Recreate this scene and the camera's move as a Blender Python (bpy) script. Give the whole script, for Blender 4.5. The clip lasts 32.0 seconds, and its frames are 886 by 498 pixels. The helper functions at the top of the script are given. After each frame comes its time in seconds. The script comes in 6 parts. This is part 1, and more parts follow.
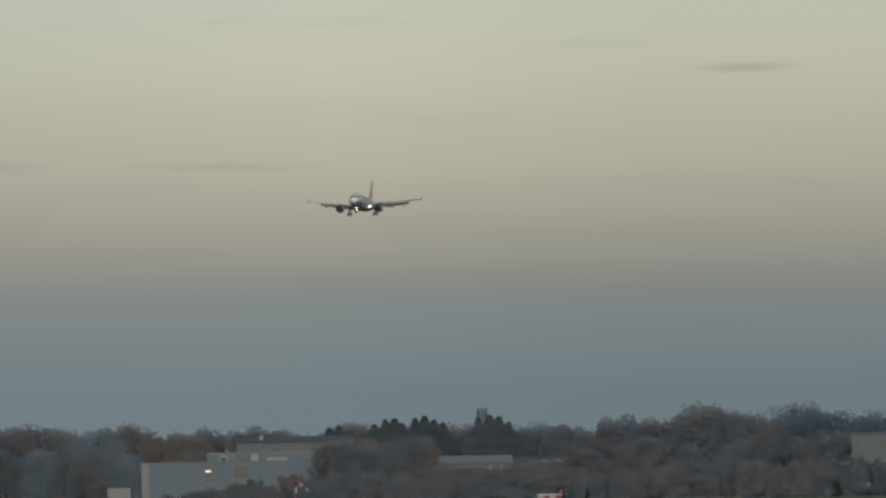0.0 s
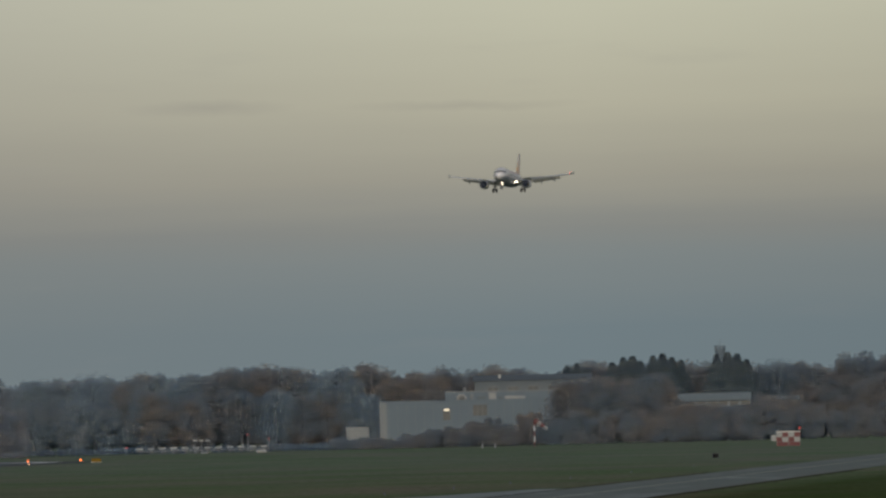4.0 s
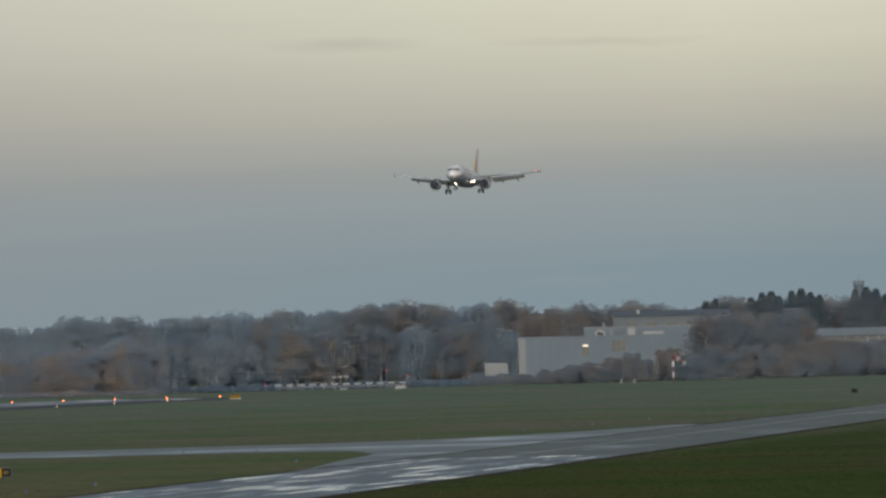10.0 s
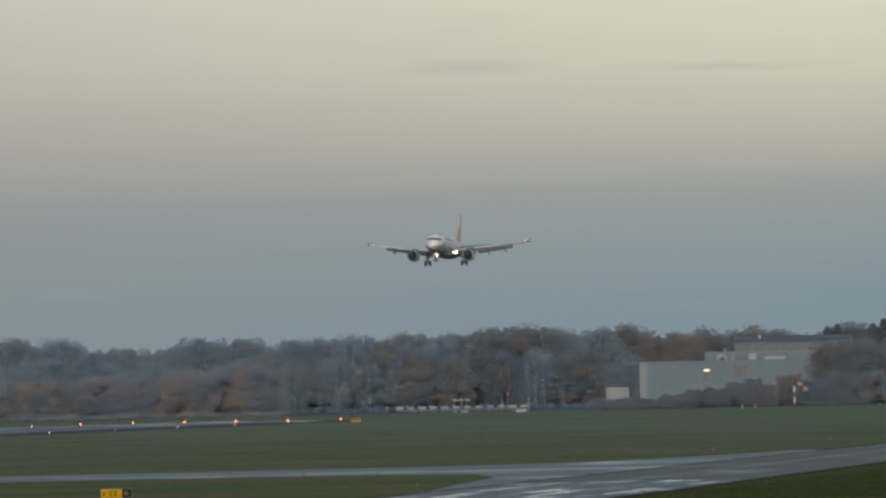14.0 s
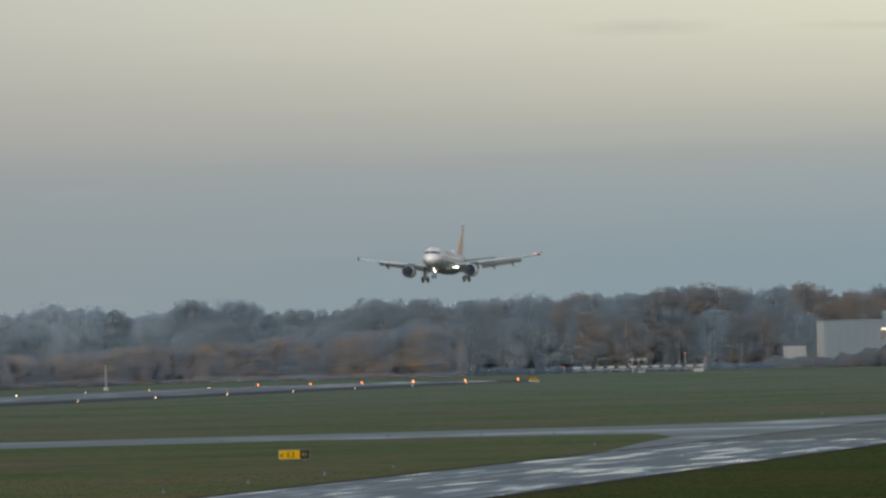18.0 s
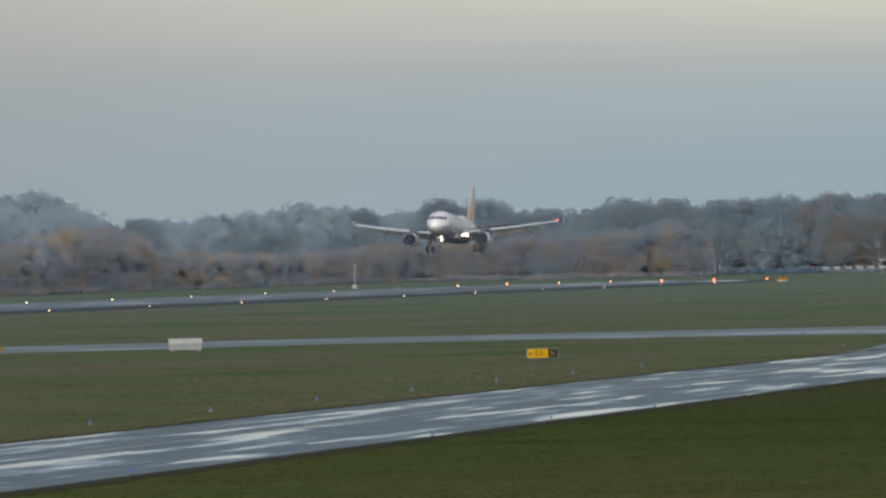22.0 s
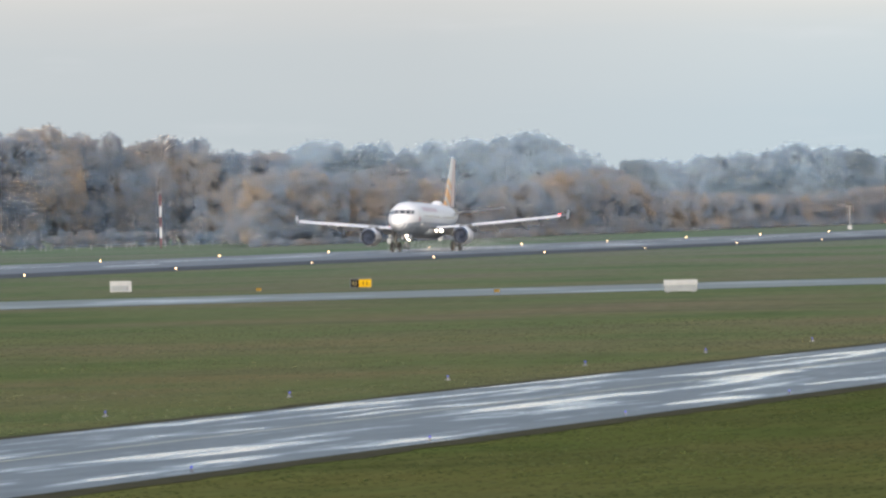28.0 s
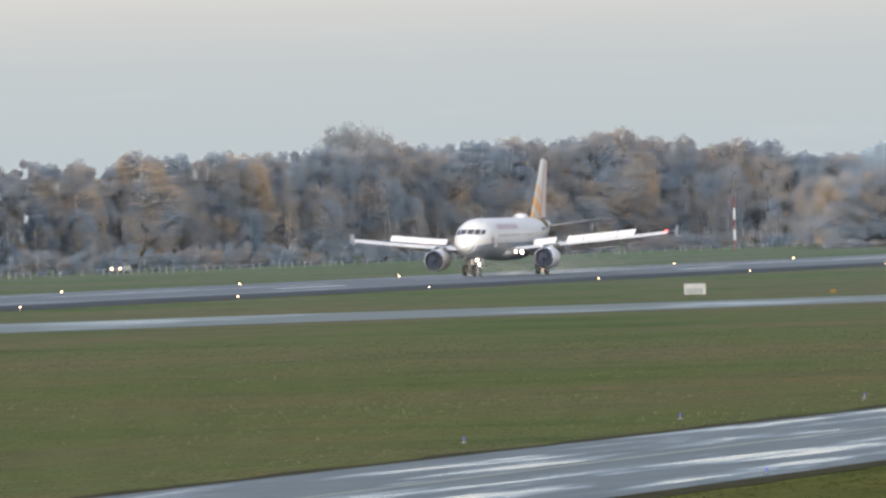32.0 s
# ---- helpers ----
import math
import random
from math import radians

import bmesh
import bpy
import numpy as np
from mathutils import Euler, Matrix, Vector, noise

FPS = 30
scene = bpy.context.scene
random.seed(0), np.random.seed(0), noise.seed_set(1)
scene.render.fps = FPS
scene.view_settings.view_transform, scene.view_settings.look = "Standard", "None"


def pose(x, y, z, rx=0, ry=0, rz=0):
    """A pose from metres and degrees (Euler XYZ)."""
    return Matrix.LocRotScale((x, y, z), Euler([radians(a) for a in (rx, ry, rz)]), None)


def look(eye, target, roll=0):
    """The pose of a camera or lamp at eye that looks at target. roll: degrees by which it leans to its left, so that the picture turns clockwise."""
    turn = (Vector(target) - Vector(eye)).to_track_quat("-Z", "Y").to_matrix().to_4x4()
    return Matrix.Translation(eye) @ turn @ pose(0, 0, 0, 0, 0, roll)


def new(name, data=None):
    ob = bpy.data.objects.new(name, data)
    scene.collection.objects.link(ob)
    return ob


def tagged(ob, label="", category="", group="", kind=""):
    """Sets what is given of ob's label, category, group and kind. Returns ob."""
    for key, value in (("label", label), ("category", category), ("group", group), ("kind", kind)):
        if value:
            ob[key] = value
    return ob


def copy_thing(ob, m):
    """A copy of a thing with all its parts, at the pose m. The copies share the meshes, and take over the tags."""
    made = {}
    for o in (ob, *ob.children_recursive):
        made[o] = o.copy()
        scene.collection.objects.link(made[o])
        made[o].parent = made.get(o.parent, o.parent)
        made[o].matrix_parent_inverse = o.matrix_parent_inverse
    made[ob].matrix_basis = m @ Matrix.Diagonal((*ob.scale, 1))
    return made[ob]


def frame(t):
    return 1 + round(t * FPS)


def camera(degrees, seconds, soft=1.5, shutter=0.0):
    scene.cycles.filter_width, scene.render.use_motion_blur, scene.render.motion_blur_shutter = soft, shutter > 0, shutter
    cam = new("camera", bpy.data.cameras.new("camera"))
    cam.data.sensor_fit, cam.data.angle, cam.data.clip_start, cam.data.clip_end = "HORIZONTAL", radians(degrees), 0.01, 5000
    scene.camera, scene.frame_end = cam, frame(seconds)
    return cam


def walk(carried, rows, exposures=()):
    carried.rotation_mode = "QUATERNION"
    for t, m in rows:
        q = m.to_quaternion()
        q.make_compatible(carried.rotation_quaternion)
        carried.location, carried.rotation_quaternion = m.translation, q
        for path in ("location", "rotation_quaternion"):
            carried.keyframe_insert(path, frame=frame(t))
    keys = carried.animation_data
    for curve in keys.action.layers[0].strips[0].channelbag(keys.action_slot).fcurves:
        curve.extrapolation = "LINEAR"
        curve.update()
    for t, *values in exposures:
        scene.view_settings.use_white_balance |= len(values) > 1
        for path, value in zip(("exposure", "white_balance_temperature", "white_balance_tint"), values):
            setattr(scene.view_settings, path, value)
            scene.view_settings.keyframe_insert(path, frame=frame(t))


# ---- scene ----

# ------------------------------------------------------------------ camera
EYE = Vector((0.0, 0.0, 6.23))          # a viewing terrace beside the airfield
cam = camera(4.75, 32.0, soft=2.6)


def aim(az, el, roll):
    """Pose at the terrace: bearing from the runway's axis, elevation and lean, in degrees."""
    a, e = radians(az), radians(el)
    way = Vector((math.sin(a) * math.cos(e), math.cos(a) * math.cos(e), math.sin(e)))
    return look(EYE, EYE + way * 100, roll)


PAN = [
    (0, -4.733, 1.214, -1.06), (0.5, -5.135, 1.455, -1.29), (1, -5.310, 1.362, -1.40), (1.5, -5.309, 1.095, -1.44), (2, -5.514, 1.003, -1.42),
    (2.5, -5.549, 0.959, -1.46), (3, -5.691, 0.954, -1.43), (3.5, -5.956, 0.966, -1.39), (5.5, -6.055, 0.613, -1.31), (6, -6.099, 0.619, -1.44),
    (6.5, -6.725, 0.643, -1.20), (7, -6.305, 0.701, -1.34), (7.5, -6.132, 0.628, -1.49), (8, -6.172, 0.700, -1.44), (8.5, -6.277, 0.766, -1.50),
    (9, -6.605, 0.789, -1.57), (9.5, -6.851, 0.667, -1.56), (10, -6.763, 0.583, -1.49), (10.5, -6.820, 0.563, -1.67), (11, -6.973, 0.545, -1.61),
    (11.5, -7.197, 0.539, -1.76), (12, -7.231, 0.646, -1.68), (12.5, -7.386, 0.887, -1.70), (13, -8.025, 0.928, -1.38), (13.5, -7.426, 0.817, -1.08),
    (15.5, -7.795, 0.558, -1.52), (16, -8.208, 0.503, -1.56), (16.5, -7.856, 0.466, -1.35), (17, -7.958, 0.425, -1.57), (17.5, -8.168, 0.392, -1.25),
    (18, -8.366, 0.529, -1.36), (18.5, -8.820, 0.550, -1.42), (19, -8.891, 0.440, -1.56), (19.5, -8.811, 0.309, -1.40), (20, -9.014, 0.216, -1.81),
    (20.5, -9.204, 0.179, -1.67), (21, -9.453, 0.104, -1.43), (21.5, -9.621, 0.051, -1.22), (22, -9.713, 0.015, -1.12), (22.5, -10.088, -0.033, -1.13),
    (23, -10.168, -0.164, -1.27), (23.5, -10.122, -0.246, -1.14), (24, -10.486, -0.290, -1.15), (24.5, -10.525, -0.234, -1.15), (25, -10.913, -0.261, -1.24),
    (25.5, -11.288, -0.324, -1.17), (27.5, -11.754, -0.462, -1.17), (28, -12.374, -0.246, -1.24), (28.5, -12.448, -0.206, -1.22), (29, -12.719, -0.187, -1.10),
    (29.5, -13.014, -0.174, -1.11), (30, -13.766, -0.164, -1.39), (30.5, -14.439, -0.186, -1.43), (31, -15.116, -0.150, -1.44), (31.5, -14.886, -0.112, -1.44),
    (32, -15.451, -0.158, -1.60)]
# the film camera opens up slowly as more dark ground fills its picture
EXPOSURES = [(0, 0.2, 6450, 10), (1, 0.02, 6500, 10), (3, 0.08, 6550, 10), (6, 0.37, 6500, 11), (9, 0.63, 6400, 11), (12, 0.68, 6360, 11), (13, 0.58, 6350, 11), (16, 0.77, 6330, 11), (19, 0.83, 6290, 10), (22, 1.1, 6240, 10), (23, 1.25, 6260, 10), (24, 1.43, 6290, 10.5),
             (25, 1.52, 6300, 11.5), (28, 1.84, 6390, 13), (30, 1.83, 6390, 13), (32, 1.78, 6400, 12.5)]
walk(cam, [(t, aim(a, e, r)) for t, a, e, r in PAN], EXPOSURES)

# ------------------------------------------------------------------ light
SUN_EL, SUN_AZ = 16.0, 176.0            # low sun lost behind an even cloud sheet
world = bpy.data.worlds.new("world")
scene.world = world
world.use_nodes = True
wn = world.node_tree
sky = wn.nodes.new("ShaderNodeTexSky")
sky.sky_type = "NISHITA"
sky.sun_disc = False
sky.sun_elevation, sky.sun_rotation = radians(SUN_EL), radians(SUN_AZ)
sky.air_density, sky.dust_density = 1.0, 3.0
wn.nodes["Background"].inputs["Strength"].default_value = 0.085
wn.links.new(sky.outputs["Color"], wn.nodes["Background"].inputs["Color"])
sun_data = bpy.data.lights.new("sun", "SUN")
sun_data.energy, sun_data.angle, sun_data.color = 2.0, radians(50), (1.0, 0.99, 0.97)
sun = new("sun", sun_data)
_s = Vector((math.sin(radians(SUN_AZ)) * math.cos(radians(SUN_EL)), math.cos(radians(SUN_AZ)) * math.cos(radians(SUN_EL)), math.sin(radians(SUN_EL))))
sun.matrix_world = look(_s * 100, (0, 0, 0))


# ------------------------------------------------------------------ materials
def material(name, c1, c2=None, scale=1.0, rough=0.7, metal=0.0, spec=0.5, bump=0.0, fine=0.0, stretch=(1, 1, 1), rand=0.0, coat=0.0):
    """A surface of two tones mixed by noise at two scales, with bump; rand: tone change from piece to piece."""
    m = bpy.data.materials.new(name)
    m.use_nodes = True
    t = m.node_tree
    b = t.nodes["Principled BSDF"]
    b.inputs["Roughness"].default_value, b.inputs["Metallic"].default_value = rough, metal
    b.inputs["Specular IOR Level"].default_value = spec
    b.inputs["Coat Weight"].default_value = coat
    c2 = c2 or tuple(x * 0.82 for x in c1)
    co = t.nodes.new("ShaderNodeTexCoord")
    mp = t.nodes.new("ShaderNodeMapping")
    mp.inputs["Scale"].default_value = stretch
    t.links.new(co.outputs["Object"], mp.inputs["Vector"])
    n1, n2 = t.nodes.new("ShaderNodeTexNoise"), t.nodes.new("ShaderNodeTexNoise")
    n1.inputs["Scale"].default_value, n2.inputs["Scale"].default_value = scale, scale * 9
    n1.inputs["Detail"].default_value, n2.inputs["Detail"].default_value = 5, 3
    add = t.nodes.new("ShaderNodeMath")
    add.operation = "MULTIPLY_ADD"
    add.inputs[1].default_value = 0.45
    t.links.new(mp.outputs["Vector"], n1.inputs["Vector"])
    t.links.new(mp.outputs["Vector"], n2.inputs["Vector"])
    t.links.new(n2.outputs["Fac"], add.inputs[0])
    t.links.new(n1.outputs["Fac"], add.inputs[2])
    ramp = t.nodes.new("ShaderNodeValToRGB")
    ramp.color_ramp.elements[0].position, ramp.color_ramp.elements[1].position = 0.52, 0.92
    ramp.color_ramp.elements[0].color, ramp.color_ramp.elements[1].color = (*c2, 1), (*c1, 1)
    t.links.new(add.outputs[0], ramp.inputs["Fac"])
    colour = ramp.outputs["Color"]
    if rand:
        info = t.nodes.new("ShaderNodeObjectInfo")
        hsv = t.nodes.new("ShaderNodeHueSaturation")
        rng = t.nodes.new("ShaderNodeMapRange")
        rng.inputs["To Min"].default_value, rng.inputs["To Max"].default_value = 1 - rand, 1 + rand
        t.links.new(info.outputs["Random"], rng.inputs["Value"])
        t.links.new(rng.outputs["Result"], hsv.inputs["Value"])
        t.links.new(colour, hsv.inputs["Color"])
        colour = hsv.outputs["Color"]
    t.links.new(colour, b.inputs["Base Color"])
    if bump:
        bp = t.nodes.new("ShaderNodeBump")
        bp.inputs["Strength"].default_value, bp.inputs["Distance"].default_value = bump, fine or 0.02
        t.links.new(add.outputs[0], bp.inputs["Height"])
        t.links.new(bp.outputs["Normal"], b.inputs["Normal"])
    return m


def glow(name, colour, strength):
    m = bpy.data.materials.new(name)
    m.use_nodes = True
    t = m.node_tree
    b = t.nodes["Principled BSDF"]
    b.inputs["Base Color"].default_value = (*colour, 1)
    b.inputs["Emission Color"].default_value = (*colour, 1)
    b.inputs["Emission Strength"].default_value = strength
    return m


def leafage(name, tones, thin=0.25, dense=0.36):
    """Leaves and twigs: the tone goes from tree to tree, lightly from clump to clump; thin ones let light through."""
    m = bpy.data.materials.new(name)
    m.use_nodes = True
    t = m.node_tree
    t.nodes.remove(t.nodes["Principled BSDF"])
    out = t.nodes["Material Output"]
    info, geo = t.nodes.new("ShaderNodeObjectInfo"), t.nodes.new("ShaderNodeNewGeometry")
    ramp = t.nodes.new("ShaderNodeValToRGB")
    els = ramp.color_ramp.elements
    while len(els) < len(tones):
        els.new(0.5)
    for i, c in enumerate(tones):
        els[i].position, els[i].color = i / max(1, len(tones) - 1), (*c, 1)
    mix, scl = t.nodes.new("ShaderNodeMath"), t.nodes.new("ShaderNodeMath")
    mix.operation, scl.operation = "MULTIPLY_ADD", "MULTIPLY"
    mix.inputs[1].default_value, scl.inputs[1].default_value = 0.05, 0.24
    # stands of one colour some ten metres wide
    mp, n, rng, last = t.nodes.new("ShaderNodeMapping"), t.nodes.new("ShaderNodeTexNoise"), t.nodes.new("ShaderNodeMapRange"), t.nodes.new("ShaderNodeMath")
    mp.inputs["Scale"].default_value = (0.15, 0.06, 0.19)
    n.inputs["Scale"].default_value, n.inputs["Detail"].default_value, n.inputs["Roughness"].default_value = 1.0, 5, 0.62
    rng.inputs["From Min"].default_value, rng.inputs["From Max"].default_value = 0.34, 0.66
    rng.inputs["To Max"].default_value = 0.66
    last.operation = "ADD"
    t.links.new(geo.outputs["Position"], mp.inputs["Vector"])
    t.links.new(mp.outputs["Vector"], n.inputs["Vector"])
    t.links.new(n.outputs["Fac"], rng.inputs["Value"])
    t.links.new(rng.outputs["Result"], last.inputs[1])
    t.links.new(info.outputs["Random"], scl.inputs[0])
    t.links.new(geo.outputs["Random Per Island"], mix.inputs[0])
    t.links.new(scl.outputs[0], mix.inputs[2])
    t.links.new(mix.outputs[0], last.inputs[0])
    t.links.new(last.outputs[0], ramp.inputs["Fac"])
    dif, trn, both = t.nodes.new("ShaderNodeBsdfDiffuse"), t.nodes.new("ShaderNodeBsdfTranslucent"), t.nodes.new("ShaderNodeMixShader")
    both.inputs["Fac"].default_value = thin
    for n in (dif, trn):
        t.links.new(ramp.outputs["Color"], n.inputs["Color"])
    t.links.new(dif.outputs[0], both.inputs[1])
    t.links.new(trn.outputs[0], both.inputs[2])
    # a spray of leaves and twigs is mostly gaps; this softens crowns like haze
    gaps, spray = t.nodes.new("ShaderNodeBsdfTransparent"), t.nodes.new("ShaderNodeMixShader")
    spray.inputs["Fac"].default_value = dense
    t.links.new(gaps.outputs[0], spray.inputs[1])
    t.links.new(both.outputs[0], spray.inputs[2])
    t.links.new(spray.outputs[0], out.inputs["Surface"])
    return m


def wet_pavement(name, base, dark, along, across, wet_rough, dry_rough, wet_lo=0.46, wet_hi=0.62, tilt=0.0, dry_spec=0.22):
    """Asphalt with long standing films of rain water that run with the strip."""
    m = material(name, base, dark, scale=0.8, stretch=(1, 0.18, 1), rough=dry_rough, bump=0.15, fine=0.01)
    t = m.node_tree
    b = t.nodes["Principled BSDF"]
    co, mp = t.nodes.new("ShaderNodeTexCoord"), t.nodes.new("ShaderNodeMapping")
    mp.inputs["Rotation"].default_value = (0, 0, tilt)
    mp.inputs["Scale"].default_value = (across, along, 1)
    n = t.nodes.new("ShaderNodeTexNoise")
    n.inputs["Scale"].default_value, n.inputs["Detail"].default_value, n.inputs["Roughness"].default_value = 1.0, 6, 0.6
    r = t.nodes.new("ShaderNodeMapRange")
    r.inputs["From Min"].default_value, r.inputs["From Max"].default_value = wet_lo, wet_hi
    r.inputs["To Min"].default_value, r.inputs["To Max"].default_value = dry_rough, wet_rough
    t.links.new(co.outputs["Object"], mp.inputs["Vector"])
    t.links.new(mp.outputs["Vector"], n.inputs["Vector"])
    t.links.new(n.outputs["Fac"], r.inputs["Value"])
    t.links.new(r.outputs["Result"], b.inputs["Roughness"])
    g = t.nodes.new("ShaderNodeMapRange")
    g.inputs["From Min"].default_value, g.inputs["From Max"].default_value = wet_lo, wet_hi
    g.inputs["To Min"].default_value, g.inputs["To Max"].default_value = dry_spec, 0.5
    t.links.new(n.outputs["Fac"], g.inputs["Value"])
    t.links.new(g.outputs["Result"], b.inputs["Specular IOR Level"])
    return m


def grass_material():
    m = material("grass", (1.0, 1.0, 1.0), (0.66, 0.68, 0.63), scale=1.6, rough=1.0, spec=0.0, bump=0.5, fine=0.08, stretch=(1, 0.12, 1))
    t = m.node_tree
    b = t.nodes["Principled BSDF"]
    old = b.inputs["Base Color"].links[0].from_socket
    co, mp = t.nodes.new("ShaderNodeTexCoord"), t.nodes.new("ShaderNodeMapping")
    mp.inputs["Scale"].default_value = (0.035, 0.014, 1)
    n = t.nodes.new("ShaderNodeTexNoise")
    n.inputs["Scale"].default_value, n.inputs["Detail"].default_value, n.inputs["Roughness"].default_value = 1.0, 9, 0.62
    ramp = t.nodes.new("ShaderNodeValToRGB")
    els = ramp.color_ramp.elements
    els.new(0.5), els.new(0.6)
    for e, (pos, c) in zip(els, ((0.32, (0.076, 0.098, 0.040)), (0.45, (0.092, 0.103, 0.049)), (0.56, (0.110, 0.103, 0.058)), (0.72, (0.123, 0.101, 0.066)))):
        e.position, e.color = pos, (*c, 1)
    mix = t.nodes.new("ShaderNodeMix")
    mix.data_type, mix.blend_type = "RGBA", "MULTIPLY"
    mix.inputs["Factor"].default_value = 1.0
    t.links.new(co.outputs["Object"], mp.inputs["Vector"])
    t.links.new(mp.outputs["Vector"], n.inputs["Vector"])
    t.links.new(n.outputs["Fac"], ramp.inputs["Fac"])
    t.links.new(ramp.outputs["Color"], mix.inputs["A"])
    t.links.new(old, mix.inputs["B"])
    # thin streaks where the sward is worn, brown or longer
    mp2, n2 = t.nodes.new("ShaderNodeMapping"), t.nodes.new("ShaderNodeTexNoise")
    mp2.inputs["Scale"].default_value = (0.05, 0.075, 1)
    n2.inputs["Scale"].default_value, n2.inputs["Detail"].default_value, n2.inputs["Roughness"].default_value = 1.0, 8, 0.66
    worn, streak = t.nodes.new("ShaderNodeValToRGB"), t.nodes.new("ShaderNodeMix")
    els = worn.color_ramp.elements
    els.new(0.48), els.new(0.58)
    for e, (pos, c) in zip(els, ((0.34, (0.72, 0.78, 0.75)), (0.46, (0.98, 1.02, 0.98)), (0.56, (1.08, 1.06, 1.0)), (0.70, (1.12, 1.0, 0.98)))):
        e.position, e.color = pos, (*c, 1)
    streak.data_type, streak.blend_type = "RGBA", "MULTIPLY"
    streak.inputs["Factor"].default_value = 1.0
    t.links.new(co.outputs["Object"], mp2.inputs["Vector"])
    t.links.new(mp2.outputs["Vector"], n2.inputs["Vector"])
    t.links.new(n2.outputs["Fac"], worn.inputs["Fac"])
    t.links.new(mix.outputs["Result"], streak.inputs["A"])
    t.links.new(worn.outputs["Color"], streak.inputs["B"])
    mix = streak
    # distance haze put into the grass colour: far field paled and blued
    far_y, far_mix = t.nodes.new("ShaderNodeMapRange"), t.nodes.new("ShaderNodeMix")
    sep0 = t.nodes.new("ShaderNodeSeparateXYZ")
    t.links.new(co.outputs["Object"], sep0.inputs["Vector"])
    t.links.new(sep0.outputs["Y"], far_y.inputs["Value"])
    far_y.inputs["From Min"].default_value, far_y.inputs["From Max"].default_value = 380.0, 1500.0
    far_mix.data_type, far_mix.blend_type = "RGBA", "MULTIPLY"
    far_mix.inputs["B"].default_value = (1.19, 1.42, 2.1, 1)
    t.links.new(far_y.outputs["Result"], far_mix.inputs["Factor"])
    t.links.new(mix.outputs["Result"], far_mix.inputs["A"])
    # darker, greener tone on the near side of the taxiway
    sep, rng, near = t.nodes.new("ShaderNodeSeparateXYZ"), t.nodes.new("ShaderNodeMapRange"), t.nodes.new("ShaderNodeMix")
    t.links.new(co.outputs["Object"], sep.inputs["Vector"])
    t.links.new(sep.outputs["X"], rng.inputs["Value"])
    rng.inputs["From Min"].default_value, rng.inputs["From Max"].default_value = -70.0, -62.0
    near.data_type, near.blend_type = "RGBA", "MULTIPLY"
    # darker still away from the terrace; wet is only this factor along y
    wet, tone = t.nodes.new("ShaderNodeMapRange"), t.nodes.new("ShaderNodeMix")
    t.links.new(sep.outputs["Y"], wet.inputs["Value"])
    wet.inputs["From Min"].default_value, wet.inputs["From Max"].default_value = 230.0, 390.0
    tone.data_type = "RGBA"
    tone.inputs["A"].default_value, tone.inputs["B"].default_value = (0.72, 0.80, 0.52, 1), (0.50, 0.58, 0.42, 1)
    t.links.new(wet.outputs["Result"], tone.inputs["Factor"])
    t.links.new(tone.outputs["Result"], near.inputs["B"])
    t.links.new(rng.outputs["Result"], near.inputs["Factor"])
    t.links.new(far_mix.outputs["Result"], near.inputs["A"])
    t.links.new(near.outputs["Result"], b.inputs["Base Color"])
    return m


